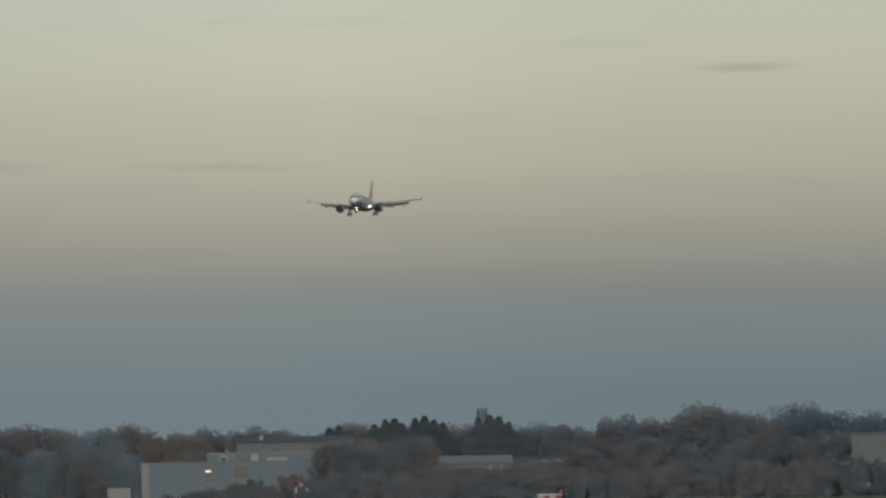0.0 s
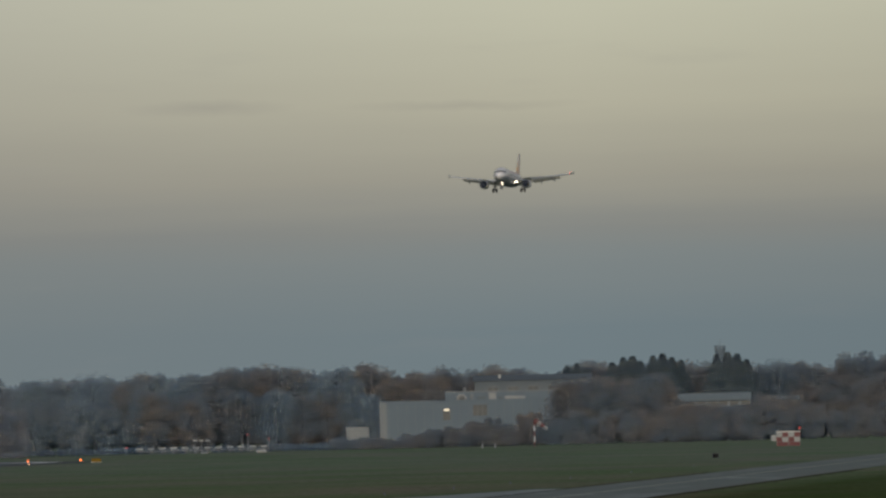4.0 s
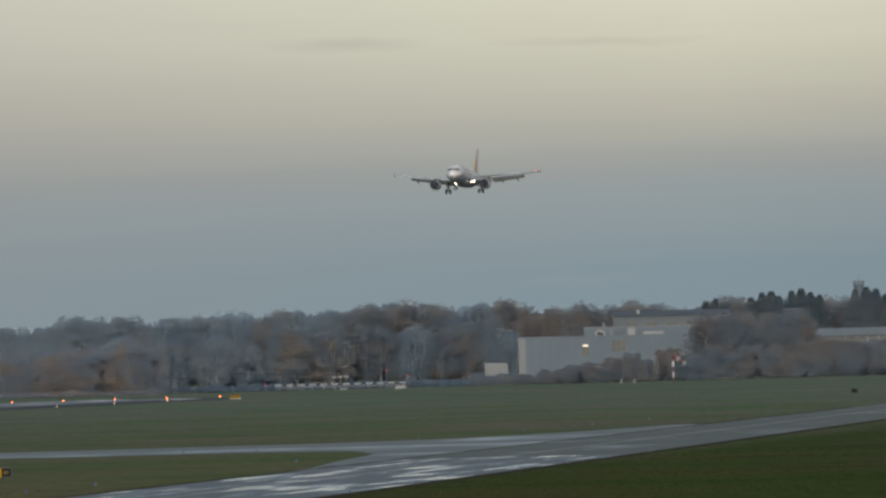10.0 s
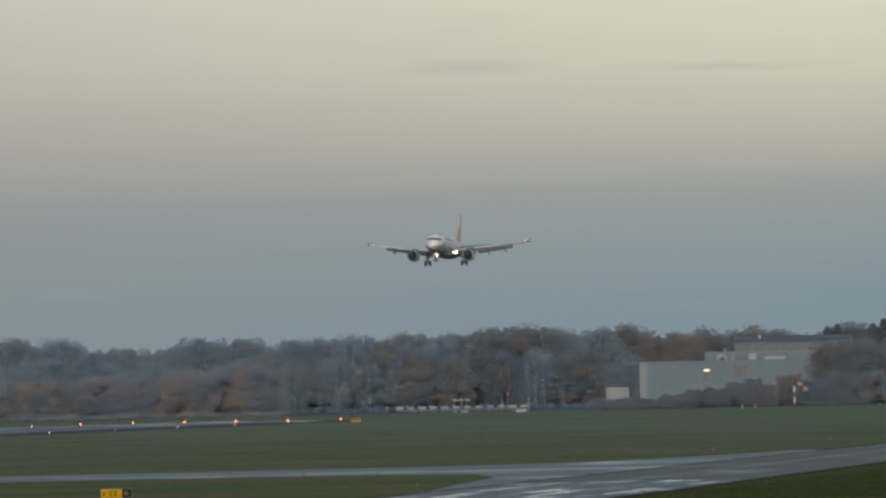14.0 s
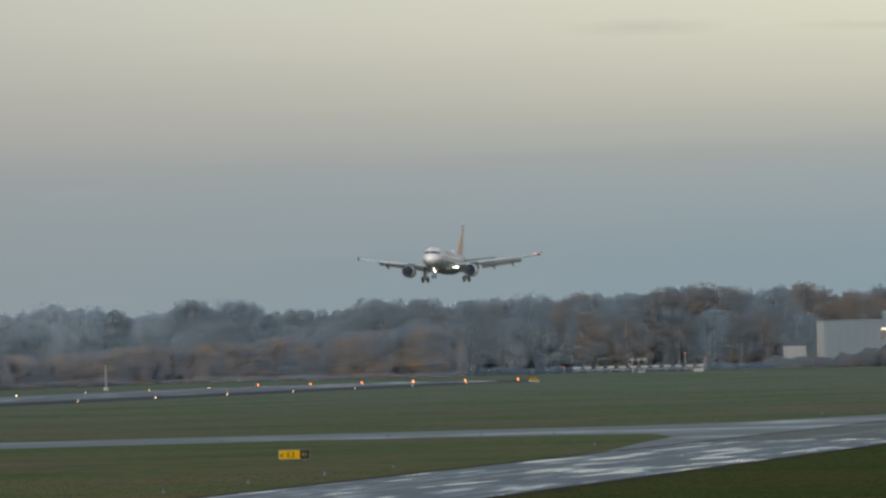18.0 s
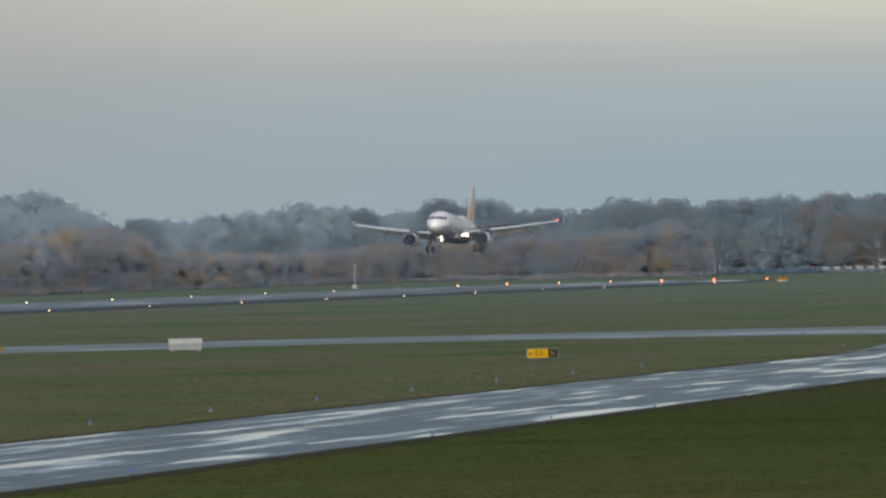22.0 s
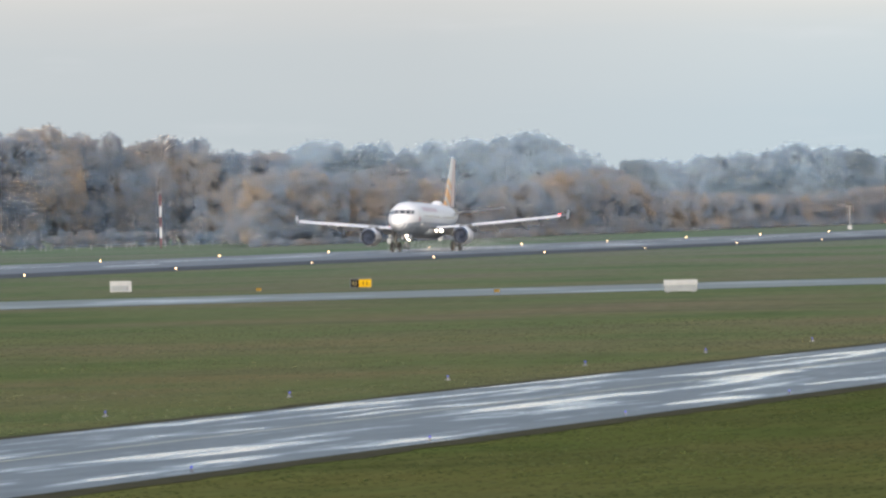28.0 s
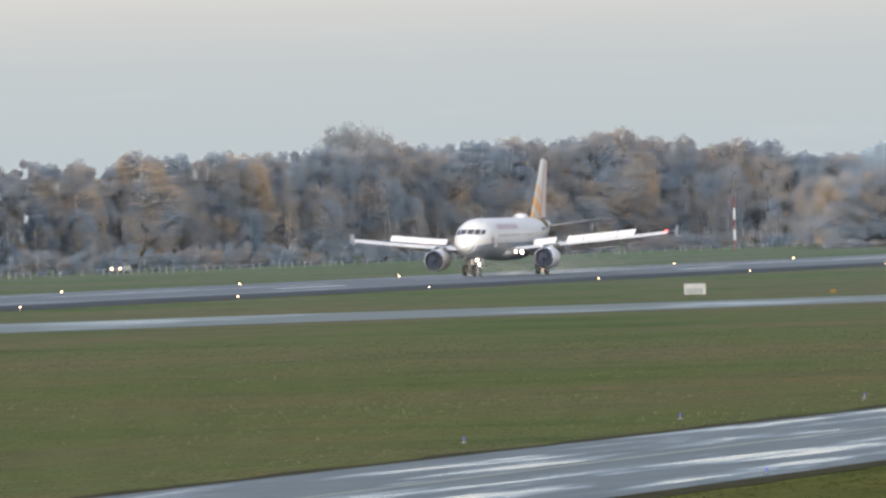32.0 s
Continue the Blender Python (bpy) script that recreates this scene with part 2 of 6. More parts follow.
def sky_material():
    """Dusk sky near the horizon: a blue-grey haze bank under cream cloud, with faint streaks."""
    m = bpy.data.materials.new("sky_backdrop")
    m.use_nodes = True
    t = m.node_tree
    t.nodes.clear()
    out, em = t.nodes.new("ShaderNodeOutputMaterial"), t.nodes.new("ShaderNodeEmission")
    co, sep = t.nodes.new("ShaderNodeTexCoord"), t.nodes.new("ShaderNodeSeparateXYZ")
    rng, ramp = t.nodes.new("ShaderNodeMapRange"), t.nodes.new("ShaderNodeValToRGB")
    rng.inputs["From Min"].default_value, rng.inputs["From Max"].default_value = 0.0, 280.0
    stops = [(0.0, (0.258, 0.345, 0.388)), (0.18, (0.282, 0.362, 0.395)), (0.30, (0.362, 0.412, 0.412)), (0.345, (0.412, 0.43, 0.402)), (0.43, (0.585, 0.565, 0.465)), (0.55, (0.77, 0.745, 0.58)), (0.72, (0.92, 0.915, 0.71)), (1.0, (0.93, 0.97, 0.84))]
    els = ramp.color_ramp.elements
    while len(els) < len(stops):
        els.new(0.5)
    for e, (p, c) in zip(els, stops):
        e.position, e.color = p, (*c, 1)
    mp, n = t.nodes.new("ShaderNodeMapping"), t.nodes.new("ShaderNodeTexNoise")
    mp.inputs["Scale"].default_value = (0.006, 0.006, 0.09)
    n.inputs["Scale"].default_value, n.inputs["Detail"].default_value = 1.0, 3
    wob = t.nodes.new("ShaderNodeMath")
    wob.operation = "MULTIPLY_ADD"
    wob.inputs[1].default_value = 10.0
    t.links.new(co.outputs["Object"], mp.inputs["Vector"])
    t.links.new(mp.outputs["Vector"], n.inputs["Vector"])
    t.links.new(co.outputs["Object"], sep.inputs["Vector"])
    t.links.new(n.outputs["Fac"], wob.inputs[0])
    t.links.new(sep.outputs["Z"], wob.inputs[2])
    t.links.new(wob.outputs[0], rng.inputs["Value"])
    t.links.new(rng.outputs["Result"], ramp.inputs["Fac"])
    # towards the far side the sheet is an even pale grey
    grey, side, blend = t.nodes.new("ShaderNodeValToRGB"), t.nodes.new("ShaderNodeMapRange"), t.nodes.new("ShaderNodeMix")
    els = grey.color_ramp.elements
    els.new(0.3), els.new(0.45)
    for e, (q, c) in zip(els, ((0.0, (0.238, 0.270, 0.275)), (0.3, (0.262, 0.28, 0.277)), (0.45, (0.322, 0.315, 0.295)), (1.0, (0.55, 0.545, 0.505)))):
        e.position, e.color = q, (*c, 1)
    t.links.new(rng.outputs["Result"], grey.inputs["Fac"])
    side.inputs["From Min"].default_value, side.inputs["From Max"].default_value = -450.0, -1050.0
    side.inputs["To Min"].default_value, side.inputs["To Max"].default_value = 0.0, 0.9
    t.links.new(sep.outputs["X"], side.inputs["Value"])
    blend.data_type = "RGBA"
    t.links.new(side.outputs["Result"], blend.inputs["Factor"])
    t.links.new(ramp.outputs["Color"], blend.inputs["A"])
    t.links.new(grey.outputs["Color"], blend.inputs["B"])
    m2, n2, r2, mul = t.nodes.new("ShaderNodeMapping"), t.nodes.new("ShaderNodeTexNoise"), t.nodes.new("ShaderNodeMapRange"), t.nodes.new("ShaderNodeMix")
    m2.inputs["Scale"].default_value = (0.011, 0.011, 0.075)
    m2.inputs["Location"].default_value = (3.1, 0.4, 0.2)
    n2.inputs["Scale"].default_value, n2.inputs["Detail"].default_value = 1.0, 5
    r2.inputs["From Min"].default_value, r2.inputs["From Max"].default_value = 0.60, 0.78
    r2.inputs["To Min"].default_value, r2.inputs["To Max"].default_value = 0.0, 0.10
    mul.data_type = "RGBA"
    mul.inputs["B"].default_value = (0.42, 0.42, 0.42, 1)
    t.links.new(co.outputs["Object"], m2.inputs["Vector"])
    t.links.new(m2.outputs["Vector"], n2.inputs["Vector"])
    t.links.new(n2.outputs["Fac"], r2.inputs["Value"])
    t.links.new(r2.outputs["Result"], mul.inputs["Factor"])
    t.links.new(blend.outputs["Result"], mul.inputs["A"])
    # three thin grey streaks below the cream cloud: place along the horizon, height, half length, half depth
    colour = mul.outputs["Result"]
    rag, rr = t.nodes.new("ShaderNodeTexNoise"), t.nodes.new("ShaderNodeVectorMath")
    rag.inputs["Scale"].default_value, rag.inputs["Detail"].default_value = 0.05, 4
    rr.operation = "MULTIPLY_ADD"
    rr.inputs[1].default_value, rr.inputs[2].default_value = (0, 0, 5.0), (0, 0, -2.5)
    t.links.new(co.outputs["Object"], rag.inputs["Vector"])
    t.links.new(rag.outputs["Color"], rr.inputs[0])
    bent = t.nodes.new("ShaderNodeVectorMath")
    t.links.new(co.outputs["Object"], bent.inputs[0])
    t.links.new(rr.outputs["Vector"], bent.inputs[1])
    for x, z, hx, hz, deep in ((-612.0, 149.5, 42.0, 4.0, 0.16), (-498.0, 148.0, 62.0, 3.0, 0.13), (-262.0, 189.0, 30.0, 3.2, 0.22)):
        m3, ball, fade, put = t.nodes.new("ShaderNodeMapping"), t.nodes.new("ShaderNodeTexGradient"), t.nodes.new("ShaderNodeMath"), t.nodes.new("ShaderNodeMix")
        m3.inputs["Scale"].default_value, m3.inputs["Location"].default_value = (1 / hx, 0, 1 / hz), (-x / hx, 0, -z / hz)
        ball.gradient_type = "SPHERICAL"
        fade.operation, put.data_type = "MULTIPLY", "RGBA"
        fade.inputs[1].default_value = deep * 1.6
        put.inputs["B"].default_value = (0.36, 0.34, 0.33, 1)
        t.links.new(bent.outputs["Vector"], m3.inputs["Vector"])
        t.links.new(m3.outputs["Vector"], ball.inputs["Vector"])
        t.links.new(ball.outputs["Fac"], fade.inputs[0])
        t.links.new(fade.outputs[0], put.inputs["Factor"])
        t.links.new(colour, put.inputs["A"])
        colour = put.outputs["Result"]
    t.links.new(colour, em.inputs["Color"])
    # the cloud thins out towards the near side
    thin, lum = t.nodes.new("ShaderNodeMapRange"), t.nodes.new("ShaderNodeMath")
    thin.inputs["From Min"].default_value, thin.inputs["From Max"].default_value = -900.0, -300.0
    thin.inputs["To Min"].default_value, thin.inputs["To Max"].default_value = 1.0, 0.80
    lum.operation = "MULTIPLY"
    lum.inputs[1].default_value = 0.60
    t.links.new(sep.outputs["X"], thin.inputs["Value"])
    t.links.new(thin.outputs["Result"], lum.inputs[0])
    t.links.new(lum.outputs[0], em.inputs["Strength"])
    t.links.new(em.outputs[0], out.inputs["Surface"])
    return m


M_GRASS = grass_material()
M_TAXI = wet_pavement("taxiway_asphalt", (0.086, 0.094, 0.097), (0.048, 0.055, 0.058), 0.036, 0.55, 0.12, 0.5, 0.515, 0.63, dry_spec=0.07)
M_LINK = wet_pavement("link_asphalt", (0.098, 0.108, 0.098), (0.080, 0.089, 0.081), 0.03, 0.05, 0.22, 0.55, 0.52, 0.72, dry_spec=0.13)
M_RUNWAY = wet_pavement("runway_asphalt", (0.085, 0.095, 0.105), (0.065, 0.072, 0.08), 0.009, 0.16, 0.16, 0.55, 0.55, 0.70, dry_spec=0.07)
M_SHOULDER = material("shoulder_asphalt", (0.05, 0.056, 0.064), (0.04, 0.045, 0.052), scale=0.6, stretch=(1, 0.15, 1), rough=0.9, spec=0.05)
M_LINE = material("yellow_line_paint", (0.32, 0.30, 0.18), (0.15, 0.145, 0.10), scale=0.8, rough=0.5)
M_TAXI_F = wet_pavement("dry_taxiway_asphalt", (0.104, 0.118, 0.106), (0.085, 0.096, 0.087), 0.03, 0.12, 0.25, 0.7, 0.56, 0.80, dry_spec=0.05)
M_WHITE_LINE = material("white_line_paint", (0.62, 0.62, 0.60), (0.42, 0.42, 0.41), scale=0.8, rough=0.5)
M_BARK = material("bark", (0.125, 0.132, 0.142), (0.10, 0.107, 0.114), scale=2.0, rough=0.95, bump=0.4)
# near woods: cool leaf tones hold hazy blue shade, warm tones the leaves
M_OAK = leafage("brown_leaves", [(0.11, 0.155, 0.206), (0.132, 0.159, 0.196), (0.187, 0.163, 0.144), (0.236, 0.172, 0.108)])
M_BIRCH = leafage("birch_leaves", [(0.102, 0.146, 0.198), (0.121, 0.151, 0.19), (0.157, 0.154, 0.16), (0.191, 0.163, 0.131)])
# far woods: leaf and twig colours blued to stand in for haze
M_OAK_F = leafage("far_hazed_leaves", [(0.081, 0.114, 0.149), (0.097, 0.118, 0.142), (0.123, 0.12, 0.122), (0.145, 0.126, 0.107)])
M_BARE_F = leafage("far_hazed_twigs", [(0.078, 0.11, 0.143), (0.083, 0.11, 0.138), (0.087, 0.108, 0.13)])
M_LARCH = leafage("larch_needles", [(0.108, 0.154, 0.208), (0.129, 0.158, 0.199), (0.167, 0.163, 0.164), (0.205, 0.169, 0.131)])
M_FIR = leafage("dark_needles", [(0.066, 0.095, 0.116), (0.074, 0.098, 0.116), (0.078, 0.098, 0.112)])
# haze put into the leaf colour: P some, H most
M_OAK_P = leafage("pale_hazed_leaves", [(0.114, 0.156, 0.197), (0.121, 0.158, 0.194), (0.139, 0.156, 0.175)])
M_WOOD_P = leafage("pale_hazed_thicket", [(0.11, 0.153, 0.196), (0.116, 0.153, 0.193), (0.127, 0.153, 0.181)])
M_OAK_H = leafage("deep_hazed_leaves", [(0.167, 0.225, 0.279), (0.174, 0.225, 0.277), (0.187, 0.225, 0.268)])
M_WOOD_H = leafage("deep_hazed_thicket", [(0.167, 0.225, 0.283), (0.173, 0.225, 0.281), (0.179, 0.225, 0.276)])
M_BARE = leafage("grey_twigs", [(0.121, 0.138, 0.155), (0.13, 0.138, 0.15), (0.151, 0.142, 0.138)])
# thicket and hedge tones are cooled with the same hazy blue shade
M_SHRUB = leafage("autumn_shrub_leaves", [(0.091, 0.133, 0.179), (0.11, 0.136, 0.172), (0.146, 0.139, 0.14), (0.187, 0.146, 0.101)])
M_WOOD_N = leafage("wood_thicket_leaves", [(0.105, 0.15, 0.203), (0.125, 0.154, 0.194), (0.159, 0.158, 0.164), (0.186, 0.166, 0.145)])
# far thicket colour is tinted with haze as well
M_WOOD_F = leafage("far_hazed_thicket", [(0.075, 0.113, 0.158), (0.083, 0.113, 0.15), (0.094, 0.113, 0.136), (0.107, 0.11, 0.119)])
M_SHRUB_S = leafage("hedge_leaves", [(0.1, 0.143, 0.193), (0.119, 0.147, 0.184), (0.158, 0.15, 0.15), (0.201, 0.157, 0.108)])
M_TUFT = leafage("tuft_blades", [(0.063, 0.078, 0.033), (0.076, 0.083, 0.04), (0.091, 0.083, 0.047)], 0.3, 0.7)
M_TUFT_N = leafage("green_tuft_blades", [(0.029, 0.042, 0.012), (0.037, 0.048, 0.015), (0.045, 0.05, 0.019)], 0.3, 0.7)
M_WHITE = material("aircraft_white_paint", (0.43, 0.435, 0.45), (0.395, 0.40, 0.415), scale=0.5, rough=0.5, spec=0.25)
M_SLAT = material("pale_slat_paint", (0.392, 0.399, 0.413), (0.35, 0.357, 0.371), scale=0.8, rough=0.35)
M_BLACK = material("slate_lining", (0.031, 0.039, 0.061), (0.024, 0.032, 0.049), scale=1, rough=0.6, spec=0.2)
M_SOIL = material("wet_soil", (0.052, 0.051, 0.034), (0.034, 0.034, 0.023), scale=1.2, rough=1.0, spec=0.0, bump=0.4)
M_GREY = material("aircraft_grey_paint", (0.378, 0.398, 0.425), (0.335, 0.352, 0.378), scale=0.6, rough=0.35)
M_BELLY = material("belly_slate_grey", (0.19, 0.215, 0.25), (0.165, 0.187, 0.22), scale=0.6, rough=0.55, spec=0.2)
M_METAL = material("polished_metal", (0.62, 0.63, 0.65), (0.55, 0.56, 0.58), scale=1.0, rough=0.25, metal=1.0)
M_DARK = material("dark_metal", (0.08, 0.085, 0.095), (0.055, 0.06, 0.066), scale=1.5, rough=0.5, metal=0.2)
M_GEAR = material("gear_grey_paint", (0.112, 0.119, 0.13), (0.091, 0.098, 0.105), scale=2, rough=0.5)
M_TYRE = material("tyre_rubber", (0.027, 0.029, 0.031), (0.021, 0.022, 0.024), scale=3, rough=0.85)
M_GLASS_DARK = material("dark_glazing", (0.05, 0.055, 0.065), (0.04, 0.044, 0.052), scale=1, rough=0.12)
M_BURGUNDY = material("burgundy_paint", (0.255, 0.15, 0.18), (0.225, 0.135, 0.158), scale=1, rough=0.35)
M_RUDDER = material("rudder_paint", (0.434, 0.35, 0.343), (0.392, 0.315, 0.308), scale=0.8, rough=0.35)
M_YELLOW = material("yellow_paint", (0.10, 0.062, 0.006), (0.085, 0.052, 0.006), scale=1, rough=0.7, spec=0.1)
M_SIGN_Y = material("sign_yellow", (0.235, 0.145, 0.002), (0.21, 0.13, 0.002), scale=3, rough=0.8, spec=0.05)
M_SIGN_K = material("sign_black", (0.010, 0.011, 0.012), (0.007, 0.007, 0.008), scale=2, rough=0.9, spec=0.02)
M_FRAME = material("weathered_white_metal", (0.078, 0.093, 0.104), (0.064, 0.077, 0.085), scale=2.5, rough=0.6)
M_POST = material("weathered_post", (0.108, 0.119, 0.126), (0.079, 0.088, 0.094), scale=2.5, rough=0.7)
M_MAST_W = material("white_mast_paint", (0.364, 0.378, 0.385), (0.294, 0.308, 0.315), scale=2, rough=0.5)
M_CONC = material("pale_concrete", (0.48, 0.48, 0.46), (0.36, 0.36, 0.35), scale=1.5, rough=0.9, bump=0.2)
M_RED = material("red_paint", (0.073, 0.021, 0.023), (0.06, 0.019, 0.02), scale=2, rough=0.6, spec=0.2)
M_PAINT_W = material("white_paint", (0.141, 0.151, 0.156), (0.113, 0.123, 0.127), scale=2, rough=0.6)
M_CLAD = material("pale_cladding", (0.067, 0.091, 0.113), (0.060, 0.081, 0.102), scale=0.15, rough=0.75, spec=0.25)
M_CLAD_D = material("dark_roofing", (0.051, 0.066, 0.078), (0.045, 0.059, 0.07), scale=0.3, rough=0.8)
M_WINDOW = material("window_glazing", (0.03, 0.04, 0.046), (0.024, 0.03, 0.035), scale=0.5, rough=0.2, spec=0.2)
# pale window strip, given a faint glow though it is no lamp
M_BLIND_GLOW = glow("blind_glow", (0.8, 0.75, 0.6), 0.10)
M_SPRAY = leafage("water_droplets", [(0.72, 0.74, 0.76), (0.78, 0.79, 0.80)], 0.5, 1.0)
M_CAR = material("dark_car_paint", (0.06, 0.065, 0.075), (0.05, 0.054, 0.062), scale=1, rough=0.3, coat=0.5)
G_WARM = glow("runway_lamp_glow", (1.0, 0.64, 0.32), 3.2)
G_AMBER = glow("amber_lamp_glow", (1.0, 0.20, 0.035), 5)
G_RED = glow("red_lamp_glow", (0.9, 0.08, 0.06), 0.30)
G_BLUE = glow("blue_lamp_glow", (0.02, 0.025, 0.22), 0.16)
G_LAND = glow("landing_light_glow", (1.0, 0.86, 0.64), 12)
G_NAVR = glow("red_navigation_glow", (1.0, 0.06, 0.05), 3)


# ------------------------------------------------------------------ mesh helpers
def mesh_from(name, verts, faces, mat, smooth=False):
    me = bpy.data.meshes.new(name)
    me.from_pydata(verts, [], faces)
    me.update()
    me.materials.append(mat)
    if smooth:
        me.polygons.foreach_set("use_smooth", [True] * len(me.polygons))
    return me


def part(name, bm, mat, parent, label="", smooth=False):
    """Links a bmesh as one mesh object under a thing or a part."""
    me = bpy.data.meshes.new(name)
    bmesh.ops.recalc_face_normals(bm, faces=bm.faces)
    bm.to_mesh(me)
    bm.free()
    me.materials.append(mat)
    if smooth:
        me.polygons.foreach_set("use_smooth", [True] * len(me.polygons))
        me.set_sharp_from_angle(angle=radians(40))
    ob = new(name, me)
    ob.parent = parent
    if label:
        tagged(ob, label)
    return ob


def box(bm, x0, y0, z0, x1, y1, z1, bevel=0.0):
    r = bmesh.ops.create_cube(bm, size=1.0)
    bmesh.ops.scale(bm, vec=(x1 - x0, y1 - y0, z1 - z0), verts=r["verts"])
    bmesh.ops.translate(bm, vec=((x0 + x1) / 2, (y0 + y1) / 2, (z0 + z1) / 2), verts=r["verts"])
    if bevel:
        es = list({e for v in r["verts"] for e in v.link_edges})
        bmesh.ops.bevel(bm, geom=es, offset=bevel, segments=1, affect="EDGES")
    return bm


def boxed(*a, **k):
    return box(bmesh.new(), *a, **k)


def tube(bm, p, q, r0, r1=None, n=8, caps=True):
    """A tapered round bar from p to q."""
    p, q = Vector(p), Vector(q)
    r1 = r0 if r1 is None else r1
    turn = (q - p).to_track_quat("Z", "Y").to_matrix()
    rings = []
    for c, r in ((p, r0), (q, r1)):
        rings.append([bm.verts.new(c + turn @ Vector((r * math.cos(2 * math.pi * i / n), r * math.sin(2 * math.pi * i / n), 0))) for i in range(n)])
    for i in range(n):
        bm.faces.new((rings[0][i], rings[0][(i + 1) % n], rings[1][(i + 1) % n], rings[1][i]))
    if caps:
        bm.faces.new(rings[0][::-1]), bm.faces.new(rings[1])
    return bm


def lathe(bm, profile, origin, axis="x", n=24):
    """Turns (along, radius) points round an axis."""
    rings = []
    for a, r in profile:
        ring = []
        for i in range(n):
            c, s = r * math.cos(2 * math.pi * i / n), r * math.sin(2 * math.pi * i / n)
            v = {"x": (a, c, s), "y": (c, a, s), "z": (c, s, a)}[axis]
            ring.append(bm.verts.new(Vector(origin) + Vector(v)))
        rings.append(ring)
    for k in range(len(rings) - 1):
        for i in range(n):
            bm.faces.new((rings[k][i], rings[k][(i + 1) % n], rings[k + 1][(i + 1) % n], rings[k + 1][i]))
    return bm


def thing(name, m, label, category, group=""):
    ob = new(name)
    ob.empty_display_size = 0.5
    ob.matrix_world = m
    return tagged(ob, label, category, group)


def at(az, dist, z=0.0):
    return Vector((dist * math.sin(radians(az)), dist * math.cos(radians(az)), z))


# ------------------------------------------------------------------ ground and pavements
def ground_sheet():
    verts, faces = [], []
    xs = [-5200, -2500, -1200, -700, -400, -200, 0, 200, 600, 2000, 5200]
    ys = [-1500, -300, 0, 200, 400, 700, 1100, 1600, 2200, 3000, 5200]
    for y in ys:
        for x in xs:
            verts.append((x, y, 0.0))
    w = len(xs)
    for j in range(len(ys) - 1):
        for i in range(w - 1):
            faces.append((j * w + i, j * w + i + 1, (j + 1) * w + i + 1, (j + 1) * w + i))
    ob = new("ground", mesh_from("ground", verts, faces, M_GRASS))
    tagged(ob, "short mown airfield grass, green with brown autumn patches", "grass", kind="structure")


def strip(name, rows, mat, label):
    """A pavement from cross-sections: each row is a list of points across it."""
    verts, faces = [p for r in rows for p in r], []
    w = len(rows[0])
    for j in range(len(rows) - 1):
        for i in range(w - 1):
            faces.append((j * w + i, j * w + i + 1, (j + 1) * w + i + 1, (j + 1) * w + i))
    ob = new(name, mesh_from(name, verts, faces, mat))
    return tagged(ob, label, "pavement", kind="structure")


def taxi_mid(y):
    return -67.3 - 0.0165 * (y - 260)


RUNWAY_X, RUNWAY_END = -282.2, 1858.0


